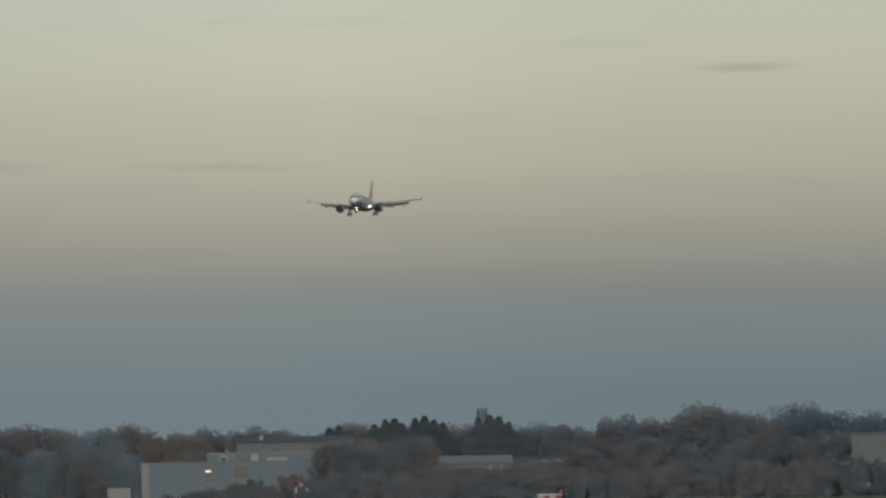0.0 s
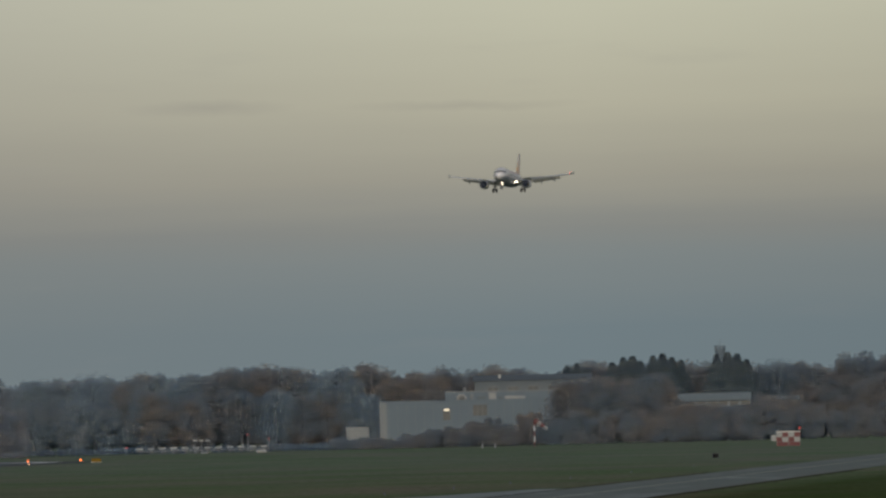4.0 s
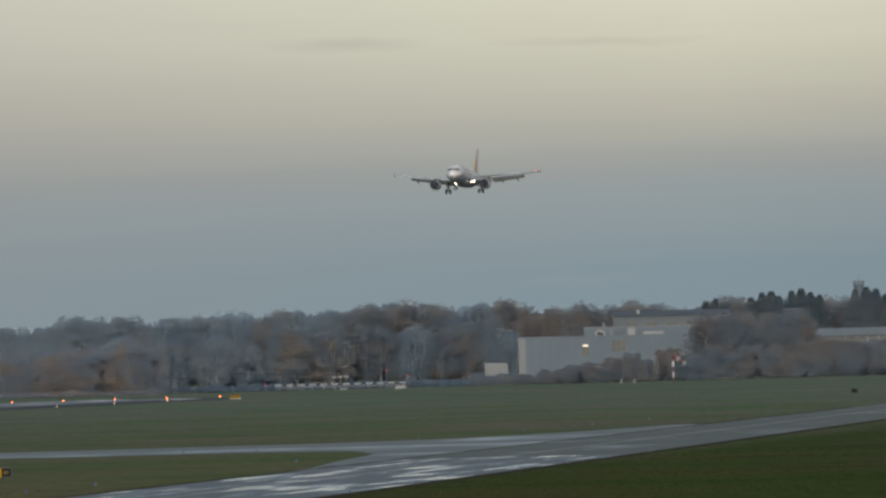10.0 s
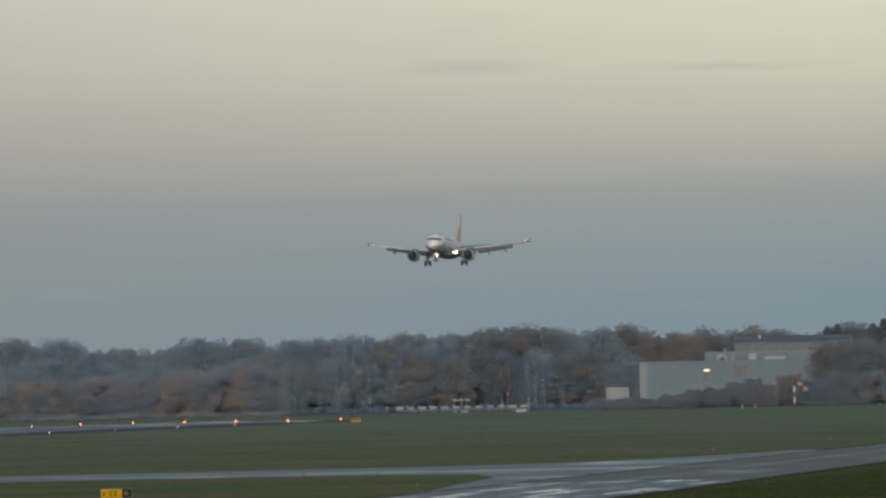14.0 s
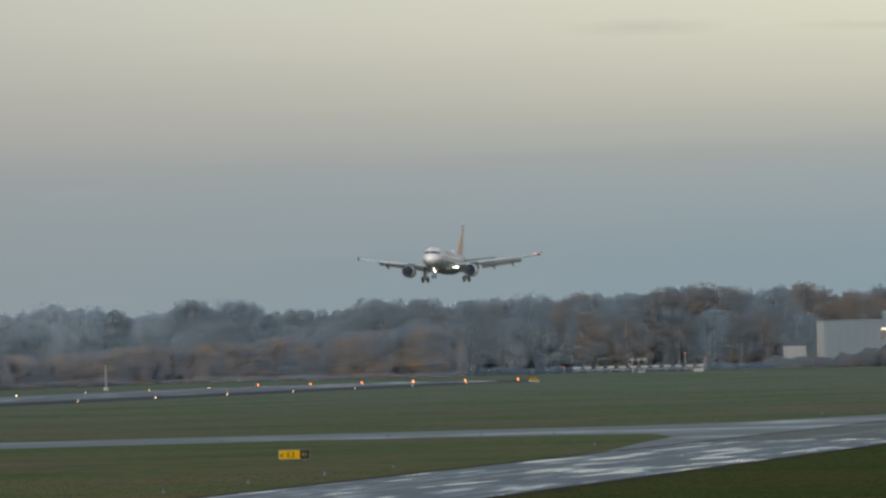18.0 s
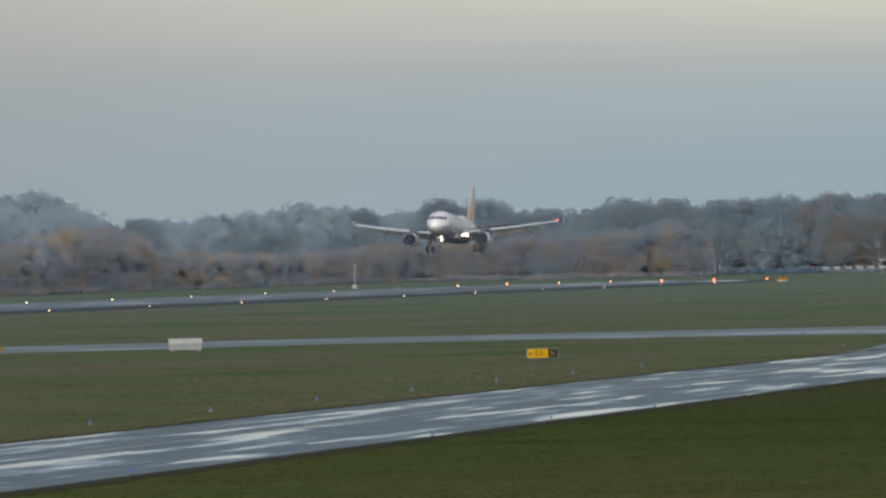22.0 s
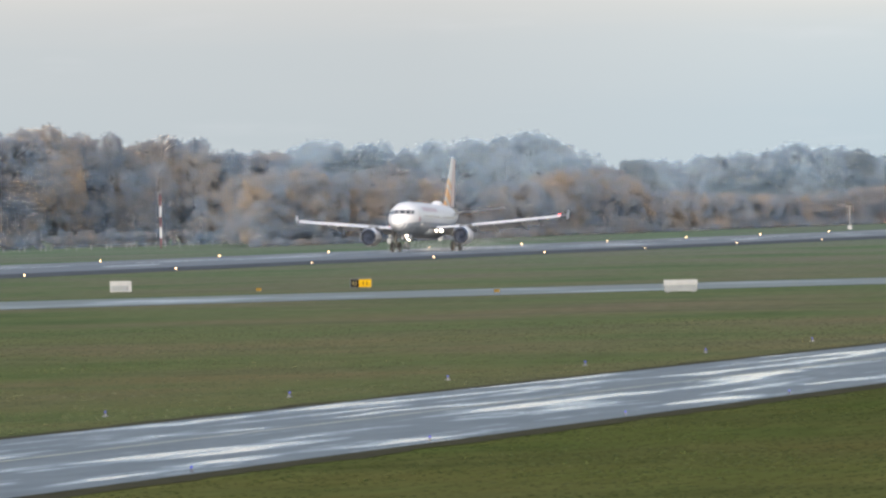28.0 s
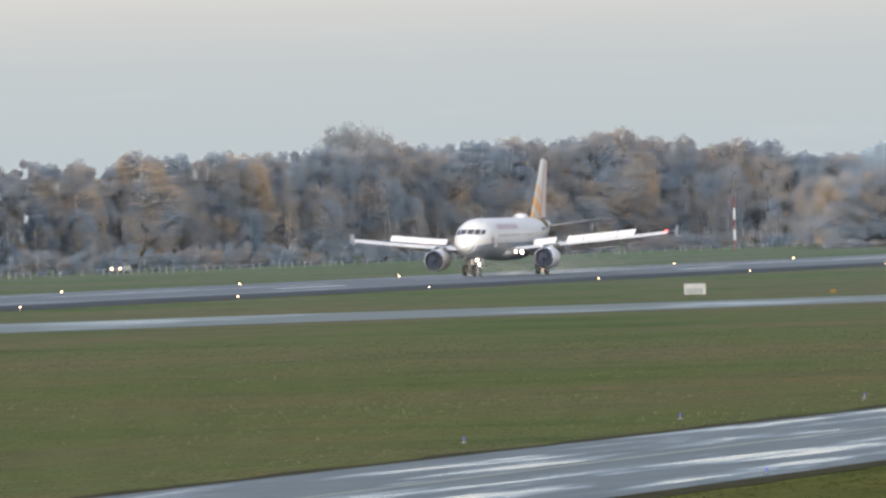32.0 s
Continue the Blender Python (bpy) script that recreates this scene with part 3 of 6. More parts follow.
def pavements():
    ys = [-300, 0, 150, 250, 350, 450, 550, 650, 750, 850, 1000, 1200, 1500, 1900]
    def rows(a, b):
        return [[(taxi_mid(y) - 6.8, y, 0.03), (taxi_mid(y) - 3.6, y, 0.06), (taxi_mid(y), y, 0.09), (taxi_mid(y) + 4, y, 0.06), (taxi_mid(y) + 7.8, y, 0.03)] for y in ys if a <= y <= b]
    strip("taxiway", rows(-300, 650), M_TAXI, "dark wet asphalt taxiway with shining rain puddles")
    strip("taxiway", rows(650, 1900), M_TAXI_F, "paler dry asphalt far end of the taxiway")
    # bare wet soil along both edges, with a ragged outer rim
    for side in (-1, 1):
        rows, y = [], 150.0
        while y < 1100:
            e = taxi_mid(y) + (7.8 if side > 0 else -6.8)
            wob = 1.0 + 0.5 * noise.noise((y * 0.13, side, 0.0)) + 0.25 * noise.noise((y * 0.6, side, 3.0))
            rows.append([(e - side * 0.1, y, 0.034), (e + side * max(0.08, wob), y, 0.012)][::side])
            y += 2.2
        ob = strip("taxiway_verge", rows, M_SOIL, "narrow dark strip of wet soil along the taxiway")
        ob["category"] = "verge"
    line = strip("taxiway_centre_line", [[(taxi_mid(y) - 0.11, y, 0.096), (taxi_mid(y) + 0.11, y, 0.096)] for y in ys], M_LINE, "thin worn yellow centre line on the taxiway")
    line["category"] = "line marking"
    edge = [(-79, 560), (-81.0, 615), (-84.5, 655), (-87.5, 697), (-92, 722), (-99, 729), (-117, 731), (-132, 722), (-150, 697), (-167, 674), (-186, 646), (-203, 619), (-262, 556),
            (-262, 630), (-222, 685), (-201, 708), (-187, 722), (-166, 745), (-141, 776), (-118, 788), (-104, 796), (-95, 812), (-91, 850), (-88, 905), (-80, 905), (-76, 700)]
    ob = new("link_taxiway", mesh_from("link_taxiway", [(x, y, 0.02) for x, y in edge], [tuple(range(len(edge)))[::-1]], M_LINK))
    tagged(ob, "pale wet asphalt link between taxiway and runway", "pavement", kind="structure")
    rows = []
    for y in [-400] + list(range(0, 1801, 150)) + [RUNWAY_END]:
        rows.append([(RUNWAY_X + dx, y, z) for dx, z in ((-38, 0.02), (-30, 0.12), (-22.5, 0.18), (-12, 0.3), (0, 0.4), (12, 0.3), (22.5, 0.18), (24, 0.12), (25.5, 0.02))])
    strip("runway", rows, M_RUNWAY, "long dark runway of wet grooved asphalt")
    rows = [[(RUNWAY_X + dx, y, z) for dx, z in ((17.8, 0.236), (22.5, 0.19), (24, 0.13), (25.8, 0.024))] for y in [-400] + list(range(0, 1801, 150)) + [RUNWAY_END]]
    strip("runway_shoulder", rows, M_SHOULDER, "dark matt asphalt shoulder along the runway")
    # painted marks
    def mark(name, dx0, dx1, y0, y1, label):
        def z(dx):
            return 0.4 - abs(dx) * 0.0098 + 0.012
        ob = new(name, mesh_from(name, [(RUNWAY_X + dx0, y0, z(dx0)), (RUNWAY_X + dx1, y0, z(dx1)), (RUNWAY_X + dx1, y1, z(dx1)), (RUNWAY_X + dx0, y1, z(dx0))], [(0, 1, 2, 3)], M_WHITE_LINE))
        tagged(ob, label, "runway marking", "runway markings", kind="structure")
    for k in range(24):
        mark("centre_line_dash", -0.45, 0.45, 350 + k * 60, 380 + k * 60, "white painted dash on the runway centre line")
    for y in (948, 1098, 1248, 1360, 1445):
        for s in (-1, 1):
            mark("touchdown_bar", s * 9 - 2.2, s * 9 + 2.2, y - 11, y + 11, "broad white touchdown bar on wet asphalt")
    for k in range(8):
        for s in (-1, 1):
            mark("threshold_stripe", s * (3 + k * 2.4) - 0.9, s * (3 + k * 2.4) + 0.9, 1815, 1845, "white threshold stripe at the runway end")


def backdrop():
    """Far sky, a wide curved wall beyond the woods."""
    verts, faces, n = [], [], 48
    for i in range(n + 1):
        a = radians(-100 + 190 * i / n)
        for z in (-40, 120, 300, 700):
            verts.append((4850 * math.sin(a), 4850 * math.cos(a), z))
    for i in range(n):
        for k in range(3):
            faces.append((i * 4 + k, (i + 1) * 4 + k, (i + 1) * 4 + k + 1, i * 4 + k + 1))
    ob = new("backdrop", mesh_from("backdrop", verts, faces, sky_material()))
    tagged(ob, "dusk sky with blue-grey haze under cream cloud", "sky", kind="structure")


# ------------------------------------------------------------------ lights along the pavements
def lamp_thing(name, lens, label, group, height=0.25, radius=0.15, parent_m=None):
    ob = thing(name, Matrix(), label, "airfield lamp", group)
    bm = bmesh.new()
    lathe(bm, [(0, 0.001), (0, 0.10), (0.03, 0.10), (0.05, 0.04), (height - 0.05, 0.04), (height - 0.04, 0.001)], (0, 0, 0), "z", 10)
    part("base", bm, M_DARK, ob)
    bm = bmesh.new()
    bmesh.ops.create_icosphere(bm, subdivisions=2, radius=radius)
    bmesh.ops.translate(bm, vec=(0, 0, height), verts=bm.verts)
    part("lens", bm, lens, ob, "glowing lens", smooth=True)
    return ob


def pavement_lights():
    far_first, near_first = 2180.3, 2178.7
    proto = lamp_thing("runway_edge_light", G_WARM, "small glowing warm-white runway edge light on a stem", "runway edge lights", 0.25, 0.078)
    proto.matrix_world = pose(-255.3, near_first - 60 * 24, 0.02)
    for i in range(6, 26):
        copy_thing(proto, pose(-309.1, far_first - 60 * i, 0.05))
    small = lamp_thing("runway_edge_light", G_WARM, "small glowing warm-white runway edge light on a stem", "runway edge lights", 0.25, 0.058)
    small.matrix_world = pose(-255.3, near_first - 60 * 23, 0.02)
    for i in range(7, 23):
        copy_thing(small, pose(-255.3, near_first - 60 * i, 0.02))
    amber = lamp_thing("runway_end_light", G_AMBER, "glowing amber-red light in the bar across the runway end", "runway end lights", 0.4, 0.11)
    az = (-7.98, -8.264, -8.543, -8.818, -9.094, -9.375)
    amber.matrix_world = pose(*(at(az[0], 1850) + Vector((0, 0, 0.1))))
    for a in az[1:]:
        copy_thing(amber, pose(*(at(a, 1850) + Vector((0, 0, 0.1)))))
    blue = lamp_thing("taxiway_light", G_BLUE, "small blue taxiway edge light on a short stem", "taxiway edge lights", 0.15, 0.036)
    blue.matrix_world = pose(-59.6 - 0.0145 * (215 - 244), 215, 0)
    for k in range(16):
        y = 244 + k * 27.9
        copy_thing(blue, pose(-59.7 - 0.0148 * (y - 244), y, 0))
    for k in range(11):
        y = 286 + k * 26.9
        copy_thing(blue, pose(-78.6 - 0.022 * (y - 286), y, 0))
    for x, y in ((-129, 733), (-124, 735), (-113, 740), (-107, 744), (-101, 738), (-87, 654), (-100.5, 828), (-98, 880), (-97.5, 930), (-98, 985), (-98.5, 1050), (-99.5, 1130), (-101, 1230)):
        copy_thing(blue, pose(x, y, 0))


# ------------------------------------------------------------------ woods
def leaf(verts, faces, rnd, c, s, out):
    """One small leaf spray, turned outwards and mostly to the sun and terrace side, so crowns look evenly lit."""
    u = (Vector((rnd.gauss(0, 1), rnd.gauss(0, 1), rnd.gauss(0, 1))) * 0.42 + out.normalized() * 0.25 + Vector((0, -0.9, 0.35))).normalized()
    v = u.orthogonal().normalized()
    v.rotate(Matrix.Rotation(rnd.uniform(0, 6.28), 3, u))
    w = u.cross(v)
    b = len(verts)
    verts += [c + v * s, c + w * s * 0.85 - v * s * 0.6, c - w * s * 0.8 - v * s * 0.5]
    faces.append((b, b + 1, b + 2))


def tree_meshes(seed, height, crown_w, kind):
    """Trunk with limbs, and a crown of many small leaf clumps round the limb ends."""
    rnd = random.Random(seed)
    bm = bmesh.new()
    lean = Vector((rnd.uniform(-0.4, 0.4), rnd.uniform(-0.4, 0.4), height * 0.93))
    tube(bm, (0, 0, -0.3), lean * 0.55, height * 0.017 + 0.05, height * 0.010, 6, False)
    tube(bm, lean * 0.55, lean, height * 0.010, 0.03, 5, False)
    ends = []
    n_limb = 26 if kind == "conifer" else 18
    for i in range(n_limb):
        f = rnd.uniform(0.16, 0.95) if kind in ("round", "bare", "shrub", "birch") else rnd.uniform(0.10, 0.97)
        p = lean * f
        a = rnd.uniform(0, 2 * math.pi)
        if kind == "conifer":
            ln, up = crown_w * 0.5 * (1.05 - f) * rnd.uniform(0.8, 1.15) + 0.3, -0.05
        else:
            ln, up = crown_w * 0.5 * math.sin(math.pi * (0.18 + 0.72 * f)) ** 0.7 * rnd.uniform(0.5, 0.85), rnd.uniform(0.1, 0.6)
        q = p + Vector((math.cos(a), math.sin(a), up)) * ln
        q.z = min(q.z, height * 1.0)
        tube(bm, p, q, height * 0.005 + 0.02, 0.02, 4, False)
        ends.append((p, q, ln))
        for _ in range(3):
            s = p.lerp(q, rnd.uniform(0.4, 0.9))
            e = s + Vector((rnd.uniform(-1, 1), rnd.uniform(-1, 1), rnd.uniform(0.0, 1.0))).normalized() * ln * rnd.uniform(0.3, 0.5)
            tube(bm, s, e, 0.03, 0.012, 3, False)
            ends.append((s, e, ln * 0.5))
    me = bpy.data.meshes.new("trunk")
    bm.to_mesh(me)
    bm.free()
    me.materials.append(M_BARK)
    verts, faces = [], []
    count = {"bare": 17000, "conifer": 11000, "birch": 11000, "shrub": 7000}.get(kind, 15000)
    size = {"bare": 0.13, "conifer": 0.20, "shrub": 0.16, "birch": 0.19}.get(kind, 0.235)
    lobes = []
    if kind in ("round", "shrub", "bare", "birch"):
        low = {"shrub": 0.12, "bare": 0.45, "birch": 0.08}.get(kind, 0.12)
        m = 36 if kind == "birch" else 34
        for k in range(m):
            f = low + (0.90 - low) * (k + 0.5) / m
            wide = math.sin(math.pi * (0.22 + 0.70 * (f - low) / (0.95 - low))) ** 0.8
            a, r = k * 2.4 + rnd.uniform(-0.5, 0.5), crown_w * 0.38 * wide * rnd.uniform(0.4, 1.1)
            lobes.append((Vector((r * math.cos(a), r * math.sin(a), height * f)) + lean * 0.02, crown_w * (rnd.uniform(0.18, 0.29) if kind == "birch" else rnd.uniform(0.13, 0.23)) * (0.45 + 0.55 * wide)))
    for n in range(count):
        if lobes:
            c0, r = rnd.choice(lobes)
            out = Vector((rnd.gauss(0, 1), rnd.gauss(0, 1), rnd.gauss(0, 1))).normalized()
            fill = rnd.random() ** 0.25 + 0.42 * noise.noise(c0 + out * 2.6)
            c = c0 + Vector((out.x, out.y, out.z * 1.1)) * r * fill
            if c.z < 0.25:
                continue
            leaf(verts, faces, rnd, c, size * rnd.uniform(0.6, 1.6), out + Vector((c.x, c.y, 0)) * (1.6 / crown_w))
            continue
        a = rnd.uniform(0, 6.28)
        way = Vector((math.cos(a), math.sin(a), 0))
        f = rnd.random() ** 0.8
        r = crown_w * 0.5 * (1.02 - f) ** 0.85 * (0.8 + 0.5 * abs(math.sin(f * 22 + seed)) * rnd.random()) * rnd.uniform(0.5, 1.05)
        leaf(verts, faces, rnd, way * r + Vector((0, 0, 0.6 + (height - 0.5) * f)), size * rnd.uniform(0.6, 1.5), way + Vector((0, 0, 0.2)))
    return me, verts, faces


FRONT = (-18.7, 0.1, (0.39, 0.38, 0.40, 0.39, 0.40, 0.38, 0.39, 0.40, 0.38, 0.38, 0.40, 0.39, 0.39, 0.40, 0.39, 0.36, 0.40, 0.40, 0.39, 0.39, 0.38, 0.39, 0.38, 0.39, 0.40, 0.43, 0.44, 0.45, 0.45, 0.45, 0.42,
                      0.39, 0.41, 0.43, 0.43, 0.41, 0.43, 0.45, 0.46, 0.45, 0.43, 0.43, 0.43, 0.42, 0.42, 0.42, 0.41, 0.38, 0.37, 0.36, 0.37, 0.33, 0.32, 0.31, 0.27, 0.22, 0.16))
FAR = (-13.3, 0.1, (0.29, 0.29, 0.31, 0.34, 0.35, 0.34, 0.33, 0.32, 0.32, 0.33, 0.33, 0.33, 0.33, 0.33, 0.35, 0.35, 0.27, 0.24, 0.20, 0.19, 0.21, 0.21, 0.22, 0.23, 0.23, 0.21, 0.23, 0.25, 0.27, 0.26, 0.25, 0.26,
                    0.24, 0.21, 0.22, 0.24, 0.27, 0.26, 0.28, 0.27, 0.23, 0.23, 0.23, 0.23, 0.23, 0.26, 0.28, 0.29))
FAR_EAST = (-8.55, 0.15, (0.28, 0.23, 0.26, 0.25, 0.26, 0.28, 0.27, 0.27, 0.28, 0.30, 0.30, 0.29, 0.27, 0.28, 0.29, 0.26, 0.23, 0.25, 0.26, 0.28, 0.24, 0.26, 0.28, 0.26, 0.26, 0.26, 0.25, 0.25, 0.25,
                          0.25, 0.25, 0.27, 0.31, 0.28, 0.32, 0.33, 0.30, 0.28, 0.33, 0.32, 0.28, 0.28, 0.28))
RISE = (-13.3, 0.2, (0.27, 0.27, 0.28, 0.28, 0.27, 0.27, 0.27, 0.26, 0.25, 0.23, 0.20, 0.17))
HALLS = (-6.7, 0.4, (-0.10, -0.10, -0.02, 0.01, 0.02, 0.0, 0.03, 0.01, 0.04, 0.03, 0.05, 0.04, 0.03))
MID = (-13.35, 0.15, (0.18, 0.19, 0.20, 0.19, 0.18, 0.17, 0.15, 0.11, 0.10, 0.10, 0.14, 0.16, 0.17, 0.13, 0.04, 0.02, 0.03, 0.01, 0.0, 0.0, 0.0, 0.02, 0.04, 0.04, 0.05, 0.06, 0.06, 0.07, 0.07, 0.07, 0.08, 0.09, 0.11, 0.11))


def skyline(table, az):
    if table is FAR and az > -8.55:
        table = FAR_EAST
    lo, step, v = table
    f = min(max((az - lo) / step, 0), len(v) - 1.001)
    i = int(f)
    return v[i] + (v[i + 1] - v[i]) * (f - i)


def woods():
    rnd = random.Random(11)
    protos = {}

    def proto(key, seed, height, width, kind, leaf, label):
        trunk, v, f = tree_meshes(seed, height, width, kind)
        crown = mesh_from("crown", v, f, leaf)
        protos.setdefault(key, []).append((trunk, crown, height, label))

    for key, seed, n, height, width, kind, mat, label in (
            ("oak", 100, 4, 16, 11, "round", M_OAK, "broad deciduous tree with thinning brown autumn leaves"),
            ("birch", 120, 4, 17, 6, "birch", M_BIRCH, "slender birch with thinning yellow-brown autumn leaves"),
            ("far_oak", 150, 4, 16, 12, "round", M_OAK_F, "broad late-autumn deciduous tree, leaf colour blued with haze"),
            ("pale_hazed_oak", 170, 4, 16, 12, "round", M_OAK_P, "broad deciduous tree, leaf colour paled and blued with haze"),
            ("deep_hazed_oak", 180, 3, 16, 12, "round", M_OAK_H, "broad deciduous tree, leaf colour strongly paled with haze"),
            ("deep_hazed_poplar", 190, 3, 18, 8, "birch", M_OAK_H, "tall poplar, leaf colour strongly paled with haze"),
            ("pale_hazed_bare", 470, 2, 17, 12, "bare", M_WOOD_P, "tall leafless tree, twiggy crown colour paled with haze"),
            ("far_bare", 450, 2, 17, 12, "bare", M_BARE_F, "tall leafless tree, twiggy crown colour blued with haze"),
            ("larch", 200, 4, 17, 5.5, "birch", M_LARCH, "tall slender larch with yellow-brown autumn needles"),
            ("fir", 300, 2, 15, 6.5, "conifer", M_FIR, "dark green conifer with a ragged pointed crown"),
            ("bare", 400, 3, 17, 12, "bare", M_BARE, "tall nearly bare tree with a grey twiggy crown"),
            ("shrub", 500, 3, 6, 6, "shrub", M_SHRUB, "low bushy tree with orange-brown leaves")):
        for k in range(n):
            proto(key, seed + k, height, width, kind, mat, label)

    def plant(key, place, height, group, wide=1.0):
        trunk, crown, base, label = rnd.choice(protos[key])
        k = height / base
        m = Matrix.Translation(place) @ Matrix.Rotation(rnd.uniform(-0.7, 0.7), 4, "Z") @ Matrix.Diagonal((k * wide * rnd.choice((-1, 1)), k * wide, k, 1))
        ob = new("tree")
        ob.matrix_world = m
        tagged(ob, label, "tree", group)
        for n, me in (("trunk", trunk), ("crown", crown)):
            o = new(n, me)
            o.parent = ob

    def layer(table, az0, az1, dist, gap, rows, mix, group, fall=0.75, depth=18):
        az = az0
        while az < az1:
            d0 = dist(az)
            for r in range(rows):
                a = az + rnd.uniform(-0.4, 0.4) * math.degrees(gap / d0)
                d = d0 + (rows - 1 - r) * depth + rnd.uniform(-6, 6)
                full = 6.23 + d * math.tan(radians(skyline(table, a)))
                h = full * (rnd.uniform(0.97, 1.06) if r == 0 else fall ** r * rnd.uniform(0.86, 1.1))
                plant(rnd.choice(mix if r == 0 else mix[: max(2, len(mix) - 1)]), at(a, d), max(h, 2.5), group, rnd.uniform(1.05, 1.45))
            az += math.degrees(gap / d0) * rnd.uniform(0.8, 1.2)

    layer(FRONT, -18.7, -13.15, lambda a: min(458 / abs(math.sin(radians(a))), 1862) + 4, 5.6, 3, ["larch", "birch", "oak", "birch", "larch", "oak", "birch"], "near wood behind the runway", 0.74, 8)
    # haze tints step by bearing, so each stretch has its own leaf colours
    pale, dull = ["pale_hazed_oak"] * 7 + ["pale_hazed_bare"], ["far_oak"] * 7 + ["far_bare"]
    for a0, a1, mix in ((-13.4, -11.75, ["deep_hazed_poplar", "deep_hazed_poplar", "deep_hazed_oak"]), (-11.75, -10.9, ["deep_hazed_oak"]), (-10.9, -9.7, ["deep_hazed_oak", "pale_hazed_oak"]), (-9.7, -7.6, pale), (-7.6, -6.2, pale[:7] + dull[:7]), (-6.2, -2.0, dull)):
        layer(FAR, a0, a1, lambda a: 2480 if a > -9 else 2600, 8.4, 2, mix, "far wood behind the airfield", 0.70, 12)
    layer(RISE, -13.4, -11.15, lambda a: 2440, 8.5, 1, ["pale_hazed_oak", "deep_hazed_oak"], "grey wood beyond the runway end", 0.8, 14)
    layer(MID, -13.4, -11.2, lambda a: min(395 / abs(math.sin(radians(a))), 2250), 5.4, 2, ["oak", "birch", "oak", "shrub", "oak"], "autumn thicket beside the runway", 0.68, 9)
    layer(MID, -11.2, -8.35, lambda a: min(395 / abs(math.sin(radians(a))), 2250), 4.2, 2, ["shrub", "shrub", "shrub", "far_oak"], "autumn thicket beside the runway", 0.72, 9)
    # dark conifers on the rise behind the halls
    for a, e in ((-5.36, 0.255), (-5.31, 0.27), (-5.26, 0.245), (-5.12, 0.27), (-5.06, 0.295), (-5.01, 0.30), (-4.97, 0.275), (-4.90, 0.30), (-4.85, 0.31), (-4.80, 0.29), (-4.75, 0.275), (-4.56, 0.30), (-4.50, 0.31), (-4.45, 0.30), (-4.40, 0.27)):
        d = 2470 + rnd.uniform(-8, 8)
        plant("fir", at(a, d), 6.4 + d * math.tan(radians(e)), "dark conifers behind the halls", rnd.uniform(1.3, 1.8))
    for k in range(26):
        a = -5.36 + k * 0.048
        d = 2340 + rnd.uniform(-8, 8)
        e = rnd.uniform(0.15, 0.215) if a < -4.86 else rnd.uniform(0.02, 0.055) if a < -4.33 else rnd.uniform(0.06, 0.13)
        plant("far_oak", at(a, d), 6.2 + d * math.tan(radians(e)), "trees before the halls", 1.15)
    for a, e, w in ((-15.98, 0.515, 0.72), (-15.88, 0.51, 0.72), (-15.75, 0.47, 0.45)):
        d = 1712
        plant("bare", at(a, d), 6.4 + d * math.tan(radians(e)), "near wood behind the runway", w)


def back_wood(table, az0, az1, dist, depth, gap, mat, label, seed, low=0.95, high=1.05, wide=(3.5, 6.5), size=0.28, lobes=15, per=165):
    """The closed mass of crowns behind the single trees of a wood: uneven lobed crowns, joined."""
    rnd = random.Random(seed)
    verts, faces = [], []
    az = az0
    while az < az1:
        d = dist(az) + rnd.uniform(0, depth)
        h = (6.23 + d * math.tan(radians(skyline(table, az)))) * rnd.uniform(low, high)
        w, base = rnd.uniform(*wide), at(az, d)
        for k in range(lobes):
            f = 0.10 + 0.80 * (k + rnd.random()) / lobes
            a, r = rnd.uniform(0, 6.28), w * rnd.uniform(0.1, 0.42) * math.sin(math.pi * (0.2 + 0.7 * f))
            c0, rr = base + Vector((r * math.cos(a), r * math.sin(a), h * f)), w * rnd.uniform(0.15, 0.29) * (1.1 - 0.3 * f)
            rr = min(rr, max(0.5, h - c0.z))
            for _ in range(per):
                out = Vector((rnd.gauss(0, 1), rnd.gauss(0, 1) - 0.6, rnd.gauss(0, 1))).normalized()
                c = c0 + out * rr * (rnd.random() ** 0.25 + 0.40 * noise.noise(c0 + out * 2.4))
                if c.z > 0.1:
                    leaf(verts, faces, rnd, c, size * rnd.uniform(0.5, 1.5), out)
        az += math.degrees(gap / d) * rnd.uniform(0.6, 1.4)
    tagged(new("back_wood", mesh_from("back_wood", verts, faces, mat)), label, "wood", kind="stuff")


